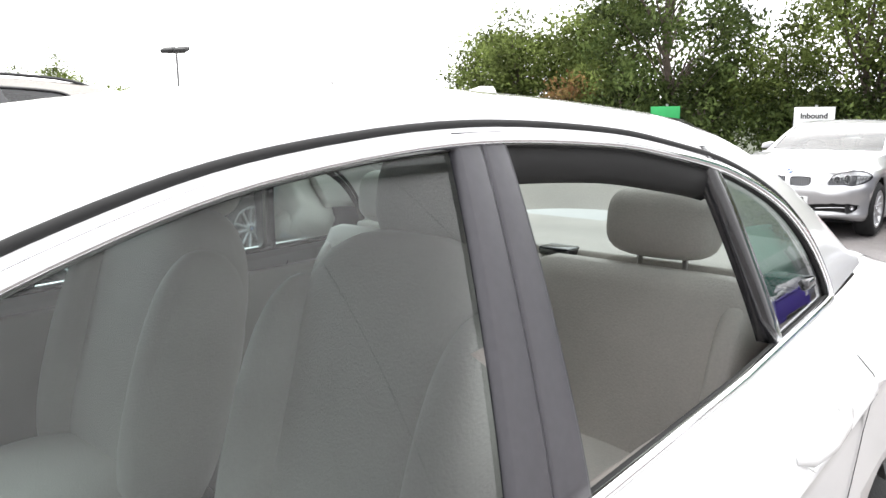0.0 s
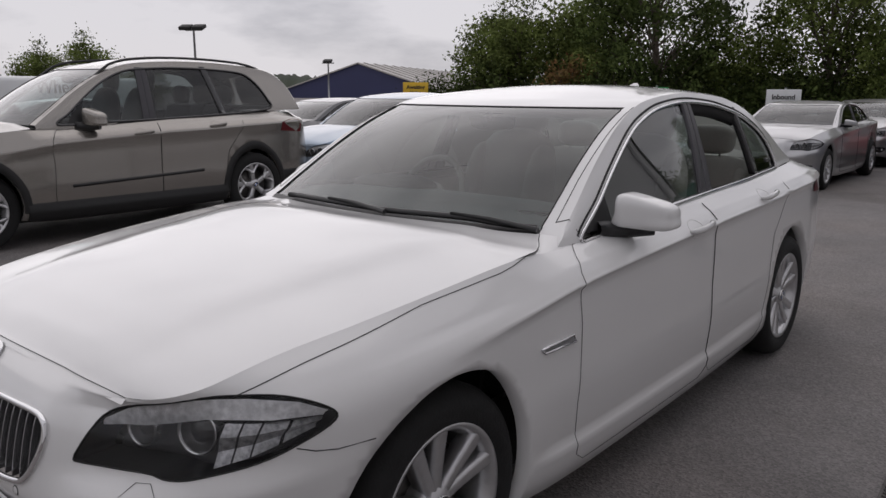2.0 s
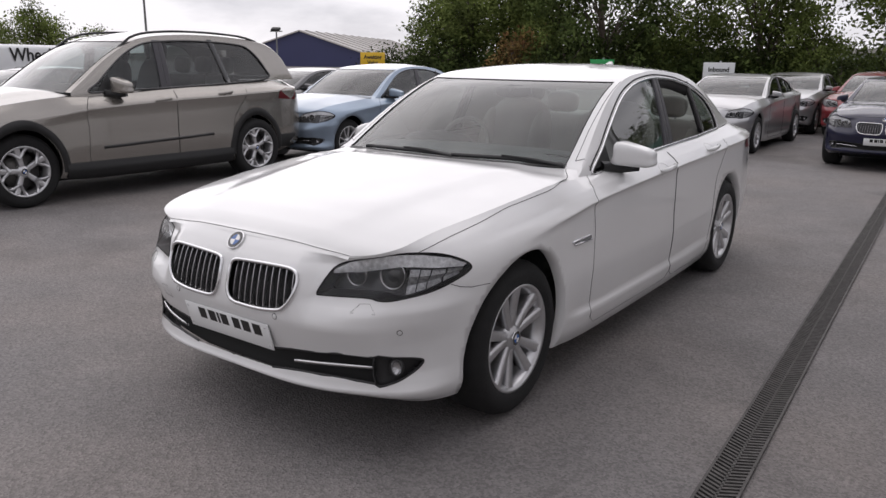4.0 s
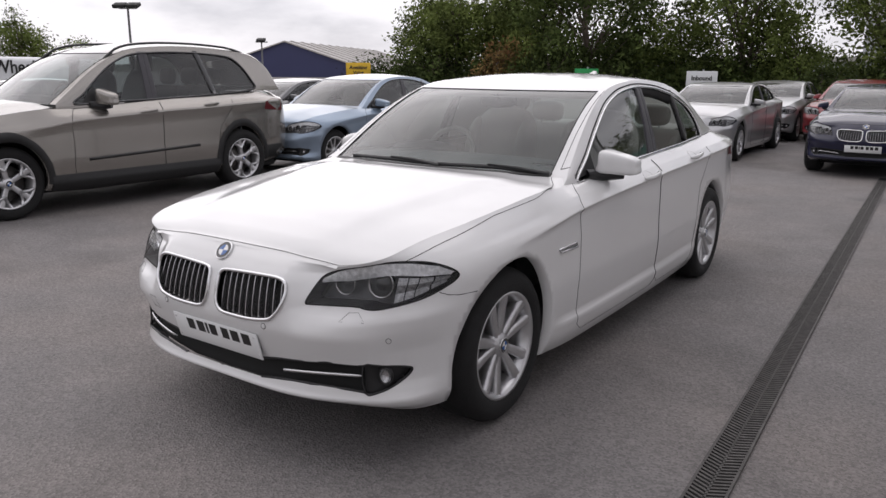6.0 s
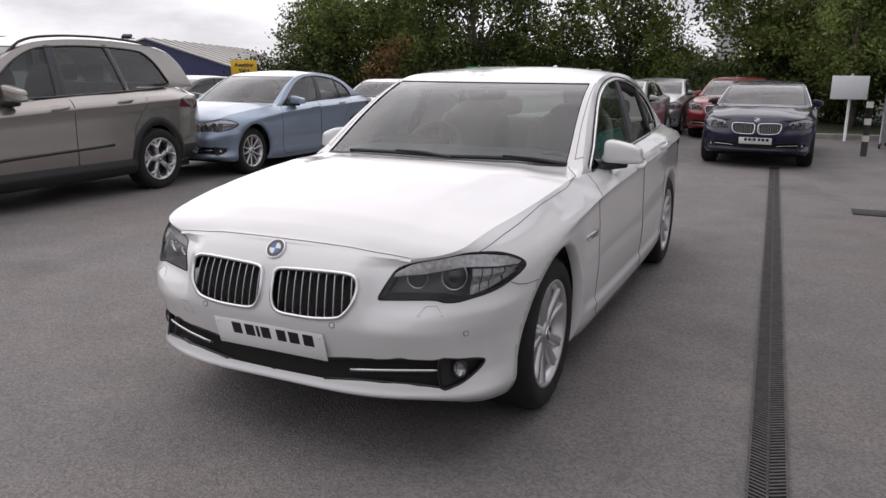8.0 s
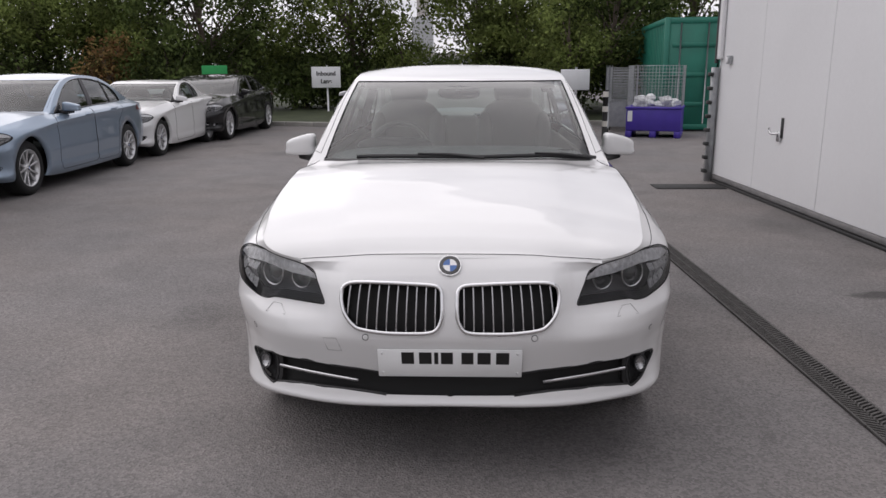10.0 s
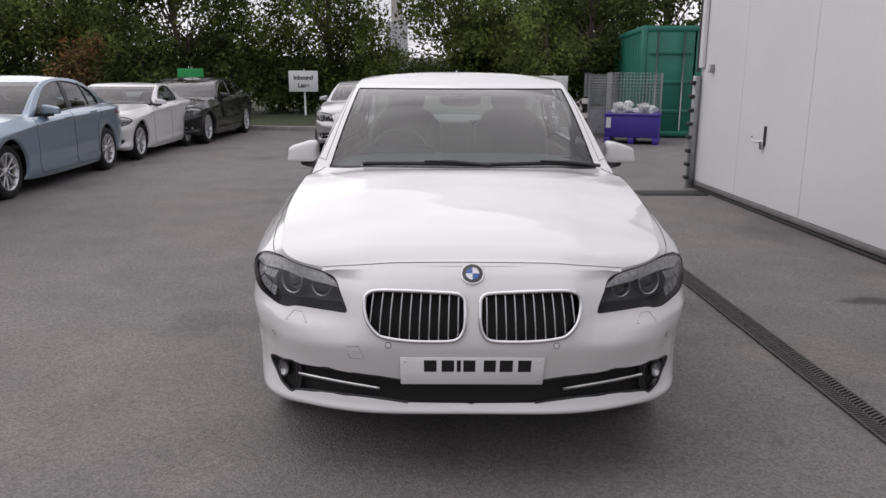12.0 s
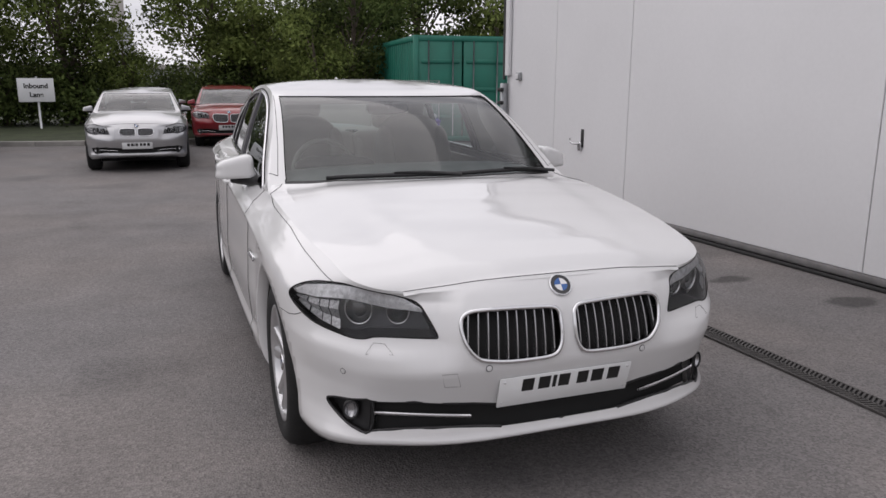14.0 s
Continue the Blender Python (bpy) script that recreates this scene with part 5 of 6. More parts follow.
# ---- ground ----
def asphalt_material():
    m = bpy.data.materials.new("asphalt")
    m.use_nodes = True
    nt = m.node_tree
    b = nt.nodes["Principled BSDF"]
    b.inputs["Roughness"].default_value = 0.78
    b.inputs["Specular IOR Level"].default_value = 0.35
    co = nt.nodes.new("ShaderNodeTexCoord")

    def noise(scale, detail, lo, hi, a, z):
        n = nt.nodes.new("ShaderNodeTexNoise")
        n.inputs["Scale"].default_value, n.inputs["Detail"].default_value = scale, detail
        nt.links.new(co.outputs["Object"], n.inputs["Vector"])
        r = nt.nodes.new("ShaderNodeMapRange")
        for k, v in zip(("From Min", "From Max", "To Min", "To Max"), (lo, hi, a, z)):
            r.inputs[k].default_value = v
        nt.links.new(n.outputs["Fac"], r.inputs["Value"])
        return n, r

    def mul(p, q):
        x = nt.nodes.new("ShaderNodeMath")
        x.operation = "MULTIPLY"
        nt.links.new(p, x.inputs[0])
        nt.links.new(q, x.inputs[1])
        return x.outputs["Value"]

    _, large = noise(0.28, 5, 0.3, 0.7, 0.86, 1.12)
    _, mid = noise(2.3, 8, 0.25, 0.75, 0.88, 1.12)
    _, stain = noise(0.75, 9, 0.33, 0.44, 0.78, 1.0)
    v = nt.nodes.new("ShaderNodeTexVoronoi")
    v.inputs["Scale"].default_value = 105
    nt.links.new(co.outputs["Object"], v.inputs["Vector"])
    chip = nt.nodes.new("ShaderNodeSeparateColor")
    nt.links.new(v.outputs["Color"], chip.inputs["Color"])
    cr = nt.nodes.new("ShaderNodeMapRange")
    cr.inputs["To Min"].default_value, cr.inputs["To Max"].default_value = 0.72, 1.28
    nt.links.new(chip.outputs["Red"], cr.inputs["Value"])
    fac = mul(mul(large.outputs["Result"], mid.outputs["Result"]), mul(stain.outputs["Result"], cr.outputs["Result"]))
    vm = nt.nodes.new("ShaderNodeVectorMath")
    vm.operation = "SCALE"
    tone = nt.nodes.new("ShaderNodeMix")
    tone.data_type = "RGBA"
    tone.inputs["A"].default_value, tone.inputs["B"].default_value = (0.174, 0.164, 0.162, 1), (0.180, 0.164, 0.157, 1)
    _, warm = noise(0.55, 6, 0.42, 0.62, 0.0, 1.0)
    nt.links.new(warm.outputs["Result"], tone.inputs["Factor"])
    nt.links.new(tone.outputs["Result"], vm.inputs[0])
    # two damp blotches beside the wall
    warp_n, _ = noise(3.5, 3, 0, 1, 0, 1)
    for (bx, by), half, rad in (((2.76, 2.40), (1.0, 0.55), 0.20), ((3.12, 1.64), (1.0, 0.6), 0.22)):
        sub = nt.nodes.new("ShaderNodeVectorMath")
        sub.operation = "SUBTRACT"
        sub.inputs[1].default_value = (bx, by, 0)
        nt.links.new(co.outputs["Object"], sub.inputs[0])
        div = nt.nodes.new("ShaderNodeVectorMath")
        div.operation = "DIVIDE"
        div.inputs[1].default_value = (*half, 1)
        nt.links.new(sub.outputs["Vector"], div.inputs[0])
        ln = nt.nodes.new("ShaderNodeVectorMath")
        ln.operation = "LENGTH"
        nt.links.new(div.outputs["Vector"], ln.inputs[0])
        ad = nt.nodes.new("ShaderNodeMath")
        ad.operation = "ADD"
        sc = nt.nodes.new("ShaderNodeMath")
        sc.operation = "MULTIPLY"
        sc.inputs[1].default_value = 0.35
        nt.links.new(warp_n.outputs["Fac"], sc.inputs[0])
        nt.links.new(ln.outputs["Value"], ad.inputs[0])
        nt.links.new(sc.outputs["Value"], ad.inputs[1])
        mr = nt.nodes.new("ShaderNodeMapRange")
        for k, q in zip(("From Min", "From Max", "To Min", "To Max"), (rad + 0.10, rad + 0.20, 0.45, 1.0)):
            mr.inputs[k].default_value = q
        nt.links.new(ad.outputs["Value"], mr.inputs["Value"])
        fac = mul(fac, mr.outputs["Result"])
    nt.links.new(fac, vm.inputs["Scale"])
    nt.links.new(vm.outputs["Vector"], b.inputs["Base Color"])
    bu = nt.nodes.new("ShaderNodeBump")
    bu.inputs["Strength"].default_value, bu.inputs["Distance"].default_value = 0.5, 0.008
    nt.links.new(v.outputs["Distance"], bu.inputs["Height"])
    nt.links.new(bu.outputs["Normal"], b.inputs["Normal"])
    return m


M["asphalt"] = asphalt_material()
bm = bmesh.new()
bmesh.ops.create_grid(bm, x_segments=60, y_segments=60, size=900)
ground = part("ground", bm, M["asphalt"], None, flat=True)
tagged(ground, "worn grey asphalt car park surface", "ground", kind="structure")
M["grass"] = material("verge_grass", (0.040, 0.050, 0.022), 0.9, scale=1.5, vary=0.35, bump=0.8, bump_scale=25, fine=0.4, fine_scale=60)
M["kerbstone"] = material("concrete_kerb", (0.30, 0.29, 0.27), 0.85, scale=4, vary=0.15, bump=0.3, bump_scale=90, fine=0.1)
KERB = [(-21.75, 19.48), (-10.83, 18.57), (-7.19, 18.11), (-4.0, 17.29), (-1.91, 17.02), (1.46, 17.29), (4.64, 17.66)]
verge = mesh_bm([(x, y + 0.12, 0.10) for x, y in KERB] + [(x * 1.2, 60, 0.6) for x, y in KERB], [(i, i + 1, i + 8, i + 7) for i in range(6)])
tagged(part("verge", verge, M["grass"], None, flat=True), "rough grass verge under the trees", "grass", kind="structure")
kerb = thing("kerb", "low concrete kerb along the grass verge", "kerb", kind="structure")
for (xa, ya), (xb, yb) in zip(KERB, KERB[1:]):
    d = Vector((xb - xa, yb - ya, 0))
    n = max(1, round(d.length / 0.915))
    for i in range(n):
        c = Vector((xa, ya, 0.05)) + d * ((i + 0.5) / n)
        ob = part("kerbstone", box_bm(d.length / n - 0.008, 0.125, 0.13, (0, 0, 0), 0.012, 1), M["kerbstone"], kerb, flat=True)
        ob.location = c
        ob.rotation_euler = (0, 0, math.atan2(d.y, d.x))

# ---- drain channel ----
M["iron"] = material("cast_iron_grating", (0.078, 0.073, 0.070), 0.65, metal=0.3, scale=20, vary=0.25, bump=0.3, bump_scale=150)
drain = thing("drain_channel", "dark cast-iron slotted drain channel in the asphalt", "drain", kind="structure")
DX0, DSLOPE = 1.796, -0.032
bed = mesh_bm([(DX0 - 0.071 + DSLOPE * -4, -4, 0.003), (DX0 + 0.071 + DSLOPE * -4, -4, 0.003), (DX0 + 0.071 + DSLOPE * 10.9, 10.9, 0.003), (DX0 - 0.071 + DSLOPE * 10.9, 10.9, 0.003)], [(0, 1, 2, 3)])
part("channel_bed", bed, M["gap"], drain, flat=True)
gb = bmesh.new()
for sx in (-0.08, 0.08):
    bmesh.ops.create_cube(gb, size=1, matrix=Matrix.Translation((sx, 0, 0.008)) @ Matrix.Diagonal((0.012, 0.495, 0.012, 1)))
bmesh.ops.create_cube(gb, size=1, matrix=Matrix.Translation((0, 0, 0.008)) @ Matrix.Diagonal((0.010, 0.49, 0.011, 1)))
for i in range(19):
    y = -0.237 + i * 0.0263
    for sx in (-1, 1):
        bmesh.ops.create_cube(gb, size=1, matrix=Matrix.Translation((sx * 0.04, y, 0.008)) @ Matrix.Rotation(sx * 0.42, 4, "Z") @ Matrix.Diagonal((0.085, 0.011, 0.011, 1)))
grate = part("grating", gb, M["iron"], drain, flat=True)
turn = math.atan2(-DSLOPE, 1)
for i in range(30):
    y = -3.75 + i * 0.5
    if y > 10.7:
        break
    ob = grate if i == 0 else new("grating", grate.data)
    ob.parent = drain
    ob.location = (DX0 + DSLOPE * y, y, 0)
    ob.rotation_euler = (0, 0, turn)
    ob.scale = (0.84, 1, 1)

# ---- cars ----
car("white_saloon", "white executive saloon car with its rear side window open", pose(0, 0, 0), M["white"], F10, True)
car("bronze_estate", "bronze grey off-road estate car with black cladding", pose(-6.25, 0.99, 0), M["bronze"], X5)
car("blue_saloon", "pale metallic blue saloon car", pose(-5.99, 5.61, 0, 0, 0, 1.9), M["blue"], F30, group="parked saloons")
car("white_roadster", "white two-seat roadster with closed roof", pose(-6.08, 9.74, 0, 0, 0, 1.5), M["white"], Z4)
car("black_saloon", "glossy black four-door coupe", pose(-5.91, 12.80, 0), M["blackcar"], GC, group="parked saloons")
car("silver_saloon", "silver saloon car facing the lane", pose(-1.66, 11.15, 0), M["silver"], E90, group="parked saloons")
car("navy_saloon", "dark navy saloon car with chrome grille", pose(1.14, 10.53, 0), M["navy"], F10B, group="parked saloons")
car("silver_saloon", "silver saloon car parked behind another", pose(-1.60, 16.0, 0), M["silver"], E90, group="parked saloons")
car("grey_saloon", "dark grey saloon car with dark windows", pose(-9.2, 7.0, 0), M["greycar"], dict(E90, glass="darkglass"), group="parked saloons")
car("red_hatchback", "red hatchback under the trees", pose(0.15, 15.6, 0, 0, 0, -4), M["red"], dict(X5, clad=False, yd=[-0.08, 0, 0.75, 3.25, 4.0, 4.1], zd=[0, 0.2, 0.33, 0.75, 0.93, 1.36, 1.5], sx=0.93, wheels=(0.31, 0.21, 0.2, "fine"), track=0.72, category="car"))

# ---- workshop wall ----
M["cladding"] = material("white_cladding", (0.68, 0.68, 0.69), 0.34, scale=0.6, vary=0.035, bump=0.03, bump_scale=3, fine=0.012, fine_scale=30)
M["steel"] = material("galvanised_steel", (0.33, 0.34, 0.35), 0.45, metal=0.7, scale=9, vary=0.15)
M["rubber"] = material("black_rubber_seal", (0.02, 0.02, 0.02), 0.7, scale=15, vary=0.2)
WX = 3.38
TURNED = pose(3.23, 7.55, 0, 0, 0, 3.0) @ Matrix.Translation((-WX, -7.46, 0))
wall = thing("wall_workshop", "white flat-panel clad workshop wall with grey plinth", "wall", TURNED, kind="structure")
part("core", box_bm(8.0, 13.6, 4.0, (WX + 4.03, 0.64, 2.0)), M["steel"], wall, flat=True)
edges = [-6.2, -4.2, -2.2, -0.2, 1.82, 4.74, 6.22, 7.42]
for a, c in zip(edges, edges[1:]):
    part("panel", box_bm(0.035, c - a - 0.008, 3.88, (WX + 0.0175, (a + c) / 2, 0.10 + 1.94), 0.004, 1), M["cladding"], wall, flat=True)
M["plinth"] = material("grey_plinth", (0.16, 0.155, 0.155), 0.7, scale=9, vary=0.2)
part("plinth", box_bm(0.04, 13.6, 0.055, (WX + 0.006, 0.62, 0.070), 0.003, 1), M["plinth"], wall)
part("plinth_seal", box_bm(0.05, 13.6, 0.03, (WX - 0.004, 0.62, 0.017), 0.004, 1), M["rubber"], wall)
part("end_panel", box_bm(0.9, 0.035, 4.0, (WX + 0.45, 7.46, 2.0), 0.004, 1), M["cladding"], wall)
part("coping", box_bm(0.30, 13.7, 0.16, (WX + 0.02, 0.62, 4.06), 0.01, 1), M["steel"], wall)
jamb = thing("door_jamb", "grey steel roller-door guide with bolted brackets", "door frame", TURNED, kind="structure")
part("guide", box_bm(0.09, 0.07, 1.45, (WX - 0.055, 7.46, 0.725), 0.006, 1), M["steel"], jamb)
for i in range(8):
    part("bracket", box_bm(0.05, 0.10, 0.045, (WX - 0.115, 7.44, 0.14 + i * 0.175), 0.006, 1), M["rubber"], jamb)
downpipe = part("downpipe", tube_bm([(WX - 0.05, 7.47, 1.5), (WX - 0.05, 7.47, 4.0)], 0.022, 8), M["rubber"], None)
downpipe.matrix_world = TURNED
tagged(downpipe, "thin black pipe up the wall corner", "pipe", kind="structure")
corner = part("corner_trim", box_bm(0.05, 0.10, 2.45, (WX - 0.03, 7.40, 2.775), 0.008, 1), M["cladding"], None, flat=True)
corner.matrix_world = TURNED
tagged(corner, "white metal corner trim", "trim", kind="structure")
jb = thing("junction_box", "small grey metal junction box on the wall", "junction box", TURNED @ pose(WX, 7.10, 1.54))
part("box", box_bm(0.05, 0.085, 0.10, (-0.025, 0, 0), 0.006), M["steel"], jb)
part("cover", box_bm(0.012, 0.055, 0.07, (-0.056, 0.0, 0), 0.004), M["cladding"], jb)
lock = thing("door_lock", "chrome lever handle with dark lock plate", "door handle", TURNED @ pose(WX, 5.60, 0.80))
part("lock_plate", box_bm(0.012, 0.05, 0.21, (-0.006, -0.03, 0.03), 0.004), M["rubber"], lock)
part("rose", box_bm(0.03, 0.06, 0.11, (-0.022, -0.005, -0.06), 0.01), M["satin"], lock)
part("lever", tube_bm([(-0.02, 0.0, -0.03), (-0.07, 0.0, -0.03), (-0.075, 0.06, -0.035), (-0.07, 0.12, -0.02), (-0.068, 0.135, 0.02)], 0.011, 8), M["satin"], lock)
M["matting"] = material("dark_rubber_mat", (0.03, 0.03, 0.03), 0.85, scale=10, vary=0.2, bump=0.5, bump_scale=80)
tagged(part("threshold_strip", box_bm(0.85, 0.36, 0.012, (2.78, 7.02, 0.006), 0.003, 1), M["matting"], None), "dark rubber strip on the asphalt by the door", "mat")
# plain buildings behind the camera
M["render"] = material("pale_render", (0.52, 0.51, 0.49), 0.8, scale=0.8, vary=0.08, bump=0.2, bump_scale=20)
tagged(part("wall_showroom", box_bm(40, 1.0, 4.2, (-4, -19, 2.1)), M["render"], None, flat=True), "pale rendered showroom wall", "wall", kind="structure")

# ---- container, cages, bollard ----
M["cgreen"] = material("container_green_paint", (0.012, 0.15, 0.105), 0.5, scale=1.6, vary=0.16, fine=0.08, fine_scale=40)
ct = thing("shipping_container", "green corrugated steel shipping container", "container", pose(4.45, 15.5, 0, 0, 0, -5.6))
def corrugated(length, height, pitch=0.28, depth=0.036):
    prof, y = [], 0.0
    while y < length - 0.01:
        prof += [(0, y), (0, y + pitch * 0.3), (depth, y + pitch * 0.5), (depth, y + pitch * 0.8)]
        y += pitch
    prof.append((0, length))
    n = len(prof)
    return mesh_bm([(x, q, 0) for x, q in prof] + [(x, q, height) for x, q in prof], [(i, n + i, n + i + 1, i + 1) for i in range(n - 1)])
b = corrugated(11.9, 2.25)
b.transform(Matrix.Translation((0.03, 0.15, 0.16)))
part("side_wall", b, M["cgreen"], ct, flat=True)
b = corrugated(11.9, 2.25)
b.transform(Matrix.Translation((2.41, 0.15, 0.16)))
part("side_wall", b, M["cgreen"], ct, flat=True)
for x in (0.06, 2.38):
    for y in (0.06, 12.1):
        part("corner_post", box_bm(0.12, 0.12, 2.5, (x, y, 1.29), 0.01, 1), M["cgreen"], ct)
for z in (0.10, 2.47):
    for x in (0.06, 2.38):
        part("side_rail", box_bm(0.09, 12.0, 0.12, (x, 6.08, z), 0.008, 1), M["cgreen"], ct)
    for y in (0.06, 12.1):
        part("end_rail", box_bm(2.3, 0.1, 0.12, (1.22, y, z), 0.008, 1), M["cgreen"], ct)
part("roof_sheet", box_bm(2.4, 12.1, 0.03, (1.22, 6.08, 2.53)), M["cgreen"], ct, flat=True)
for x in (0.66, 1.78):
    d = part("door", box_bm(1.08, 0.05, 2.28, (x, 0.05, 1.28), 0.01, 1), M["cgreen"], ct)
    for z in (0.62, 1.28, 1.94):
        part("door_rib", box_bm(0.95, 0.03, 0.10, (x, 0.015, z), 0.01, 1), M["cgreen"], d)
    for dx in (-0.3, 0.3):
        part("lock_rod", tube_bm([(x + dx, -0.02, 0.18), (x + dx, -0.02, 2.42)], 0.017, 8), M["steel"], d)

M["purple"] = material("purple_plastic", (0.055, 0.03, 0.30), 0.5, scale=6, vary=0.1)
M["wire"] = material("zinc_wire", (0.42, 0.43, 0.44), 0.4, metal=0.8)
M["rag"] = material("white_plastic_waste", (0.62, 0.63, 0.64), 0.6, scale=8, vary=0.15)


def wire_panel(parent, name, w, h, pitch, at, rz):
    """A wire mesh panel: a rim that carries its single wires."""
    hw = w / 2
    rim = part(name, tube_bm([(-hw, 0, 0), (hw, 0, 0), (hw, 0, h), (-hw, 0, h)], 0.006, 6, True), M["wire"], parent)
    rim.location = at
    rim.rotation_euler = (0, 0, radians(rz))
    nx, nz = int(w / pitch), int(h / pitch)
    for count, size, place in ((nx, (0.006, 0.006, h), lambda k: (-hw + k * w / nx, 0, h / 2)), (nz, (w, 0.005, 0.006), lambda k: (0, 0, k * h / nz))):
        me = None
        for k in range(1, count):
            if me is None:
                ob = part("wire", box_bm(*size), M["wire"], rim, flat=True)
                me = ob.data
            else:
                ob = new("wire", me)
                ob.parent = rim
            ob.location = place(k)
    return rim


pb = thing("pallet_box", "purple plastic pallet box with a wire cage and white waste", "pallet box", pose(4.05, 14.25, 0, 0, 0, -18))
body = box_bm(1.12, 1.0, 0.50, (0, 0, 0.39), 0.02)
part("box", body, M["purple"], pb)
for x in (-0.5, 0.0, 0.5):
    part("skid", box_bm(0.13, 1.0, 0.14, (x, 0, 0.07), 0.01, 1), M["purple"], pb)
part("box_rim", box_bm(1.16, 1.04, 0.05, (0, 0, 0.62), 0.015), M["purple"], pb)
part("label_sheet", box_bm(0.10, 0.004, 0.22, (-0.48, -0.503, 0.45)), M["plate"], pb, flat=True)
for x, y, w, r in ((0, -0.49, 1.1, 0), (0, 0.49, 1.1, 0), (-0.55, 0, 0.98, 90), (0.55, 0, 0.98, 90)):
    wire_panel(pb, "wire_side", w, 0.84, 0.065, (x, y, 0.645), r)
rng = random.Random(4)
for i in range(16):
    b = bmesh.new()
    bmesh.ops.create_icosphere(b, subdivisions=2, radius=0.13)
    for v in b.verts:
        v.co = Vector((v.co.x * rng.uniform(0.8, 1.2), v.co.y, v.co.z * 0.7)) * (1 + 0.45 * noise.noise(v.co * 9 + Vector((i * 3.1, 0, 0))))
    ob = part("crumpled_sheet", b, M["rag"], pb, flat=True)
    ob.location = (rng.uniform(-0.4, 0.42), rng.uniform(-0.38, 0.3), rng.uniform(0.64, 0.80))
for at, rz in (((3.60, 15.55, 0), -14), ((3.68, 16.45, 0), -14)):
    wc = thing("wire_cage", "grey wire mesh roll cage with solid lower sides", "roll cage", pose(*at, 0, 0, rz), "wire cages")
    for x, y, w, r in ((0, -0.35, 0.6, 0), (0, 0.35, 0.6, 0), (-0.3, 0, 0.7, 90), (0.3, 0, 0.7, 90)):
        wire_panel(wc, "mesh_side", w, 1.3, 0.06, (x, y, 0.15), r)
        ob = part("lower_sheet", box_bm(w, 0.01, 0.55, (0, 0, 0.30)), M["steel"], wc, flat=True)
        ob.location = (x, y, 0.10)
        ob.rotation_euler = (0, 0, radians(r))
    for x in (-0.3, 0.3):
        for y in (-0.35, 0.35):
            part("post", tube_bm([(x, y, 0.1), (x, y, 1.5)], 0.014, 6), M["steel"], wc)
            part("castor", tube_bm([(x - 0.015, y, 0.05), (x + 0.015, y, 0.05)], 0.05, 12), M["rubber"], wc)
M["amber"] = material("faded_white_band", (0.62, 0.60, 0.55), 0.6, scale=12, vary=0.1)
for at in ((2.84, 13.5, 0),):
    bo = thing("bollard", "black bollard with white reflective bands", "bollard", pose(*at))
    part("post", tube_bm([(0, 0, 0), (0, 0, 1.0)], 0.055, 16), M["rubber"], bo)
    for z in (0.32, 0.62, 0.92):
        part("band", lathe_bm([(0.057, z - 0.055), (0.058, z + 0.055)], 16, "z"), M["amber"], bo)

# ---- signs, lamp posts ----
M["signwhite"] = material("sign_white", (0.72, 0.73, 0.74), 0.45, scale=5, vary=0.04)
M["signyellow"] = material("sign_yellow", (0.72, 0.45, 0.02), 0.45, scale=5, vary=0.04)
M["signgreen"] = material("banner_green", (0.01, 0.28, 0.07), 0.6, scale=5, vary=0.08)


def lettering(parent, body, size, at, mat):
    cu = bpy.data.curves.new("lettering", "FONT")
    cu.body, cu.size, cu.align_x, cu.align_y, cu.extrude = body, size, "CENTER", "CENTER", 0.002
    cu.offset = 0.006
    ob = new("lettering", cu)
    ob.parent = parent
    ob.matrix_basis = Matrix.Translation(at) @ Matrix.Rotation(math.pi / 2, 4, "X")
    cu.materials.append(mat)


def sign(name, label, m, w, h, z, mat, lines, post=True):
    sg = thing(name, label, "sign", m)
    part("board", box_bm(w, 0.02, h, (0, 0, z), 0.008, 2), mat, sg)
    for i, (txt, size) in enumerate(lines):
        lettering(sg, txt, size, (0, -0.014, z + h * (0.17 - 0.37 * i)), M["ink"])
    if post:
        part("post", tube_bm([(0.03, 0.04, 0), (0.03, 0.04, z + h / 2 + 0.05)], 0.03, 10), M["signwhite"], sg)
    return sg


sign("lane_sign", "white lane sign with black words on a post", pose(-4.47, 21.7, 0, 0, 0, 6), 0.90, 0.64, 1.20, M["signwhite"], [("Inbound", 0.182), ("Lane", 0.182)])
sign("plain_sign", "pale sign board half hidden by foliage", pose(2.64, 16.77, 0, 0, 0, 8), 0.73, 0.50, 1.16, M["signwhite"], [])
sign("yellow_sign", "yellow bay sign with black words", pose(-15.5, 18.8, 0, 0, 0, 38), 0.85, 0.50, 1.48, M["signyellow"], [("Awaiting", 0.175), ("Valet", 0.175)])
sign("green_banner", "plain green board among the trees", pose(-7.37, 19.84, 0, 0, 0, 10), 0.72, 0.56, 1.29, M["signgreen"], [])


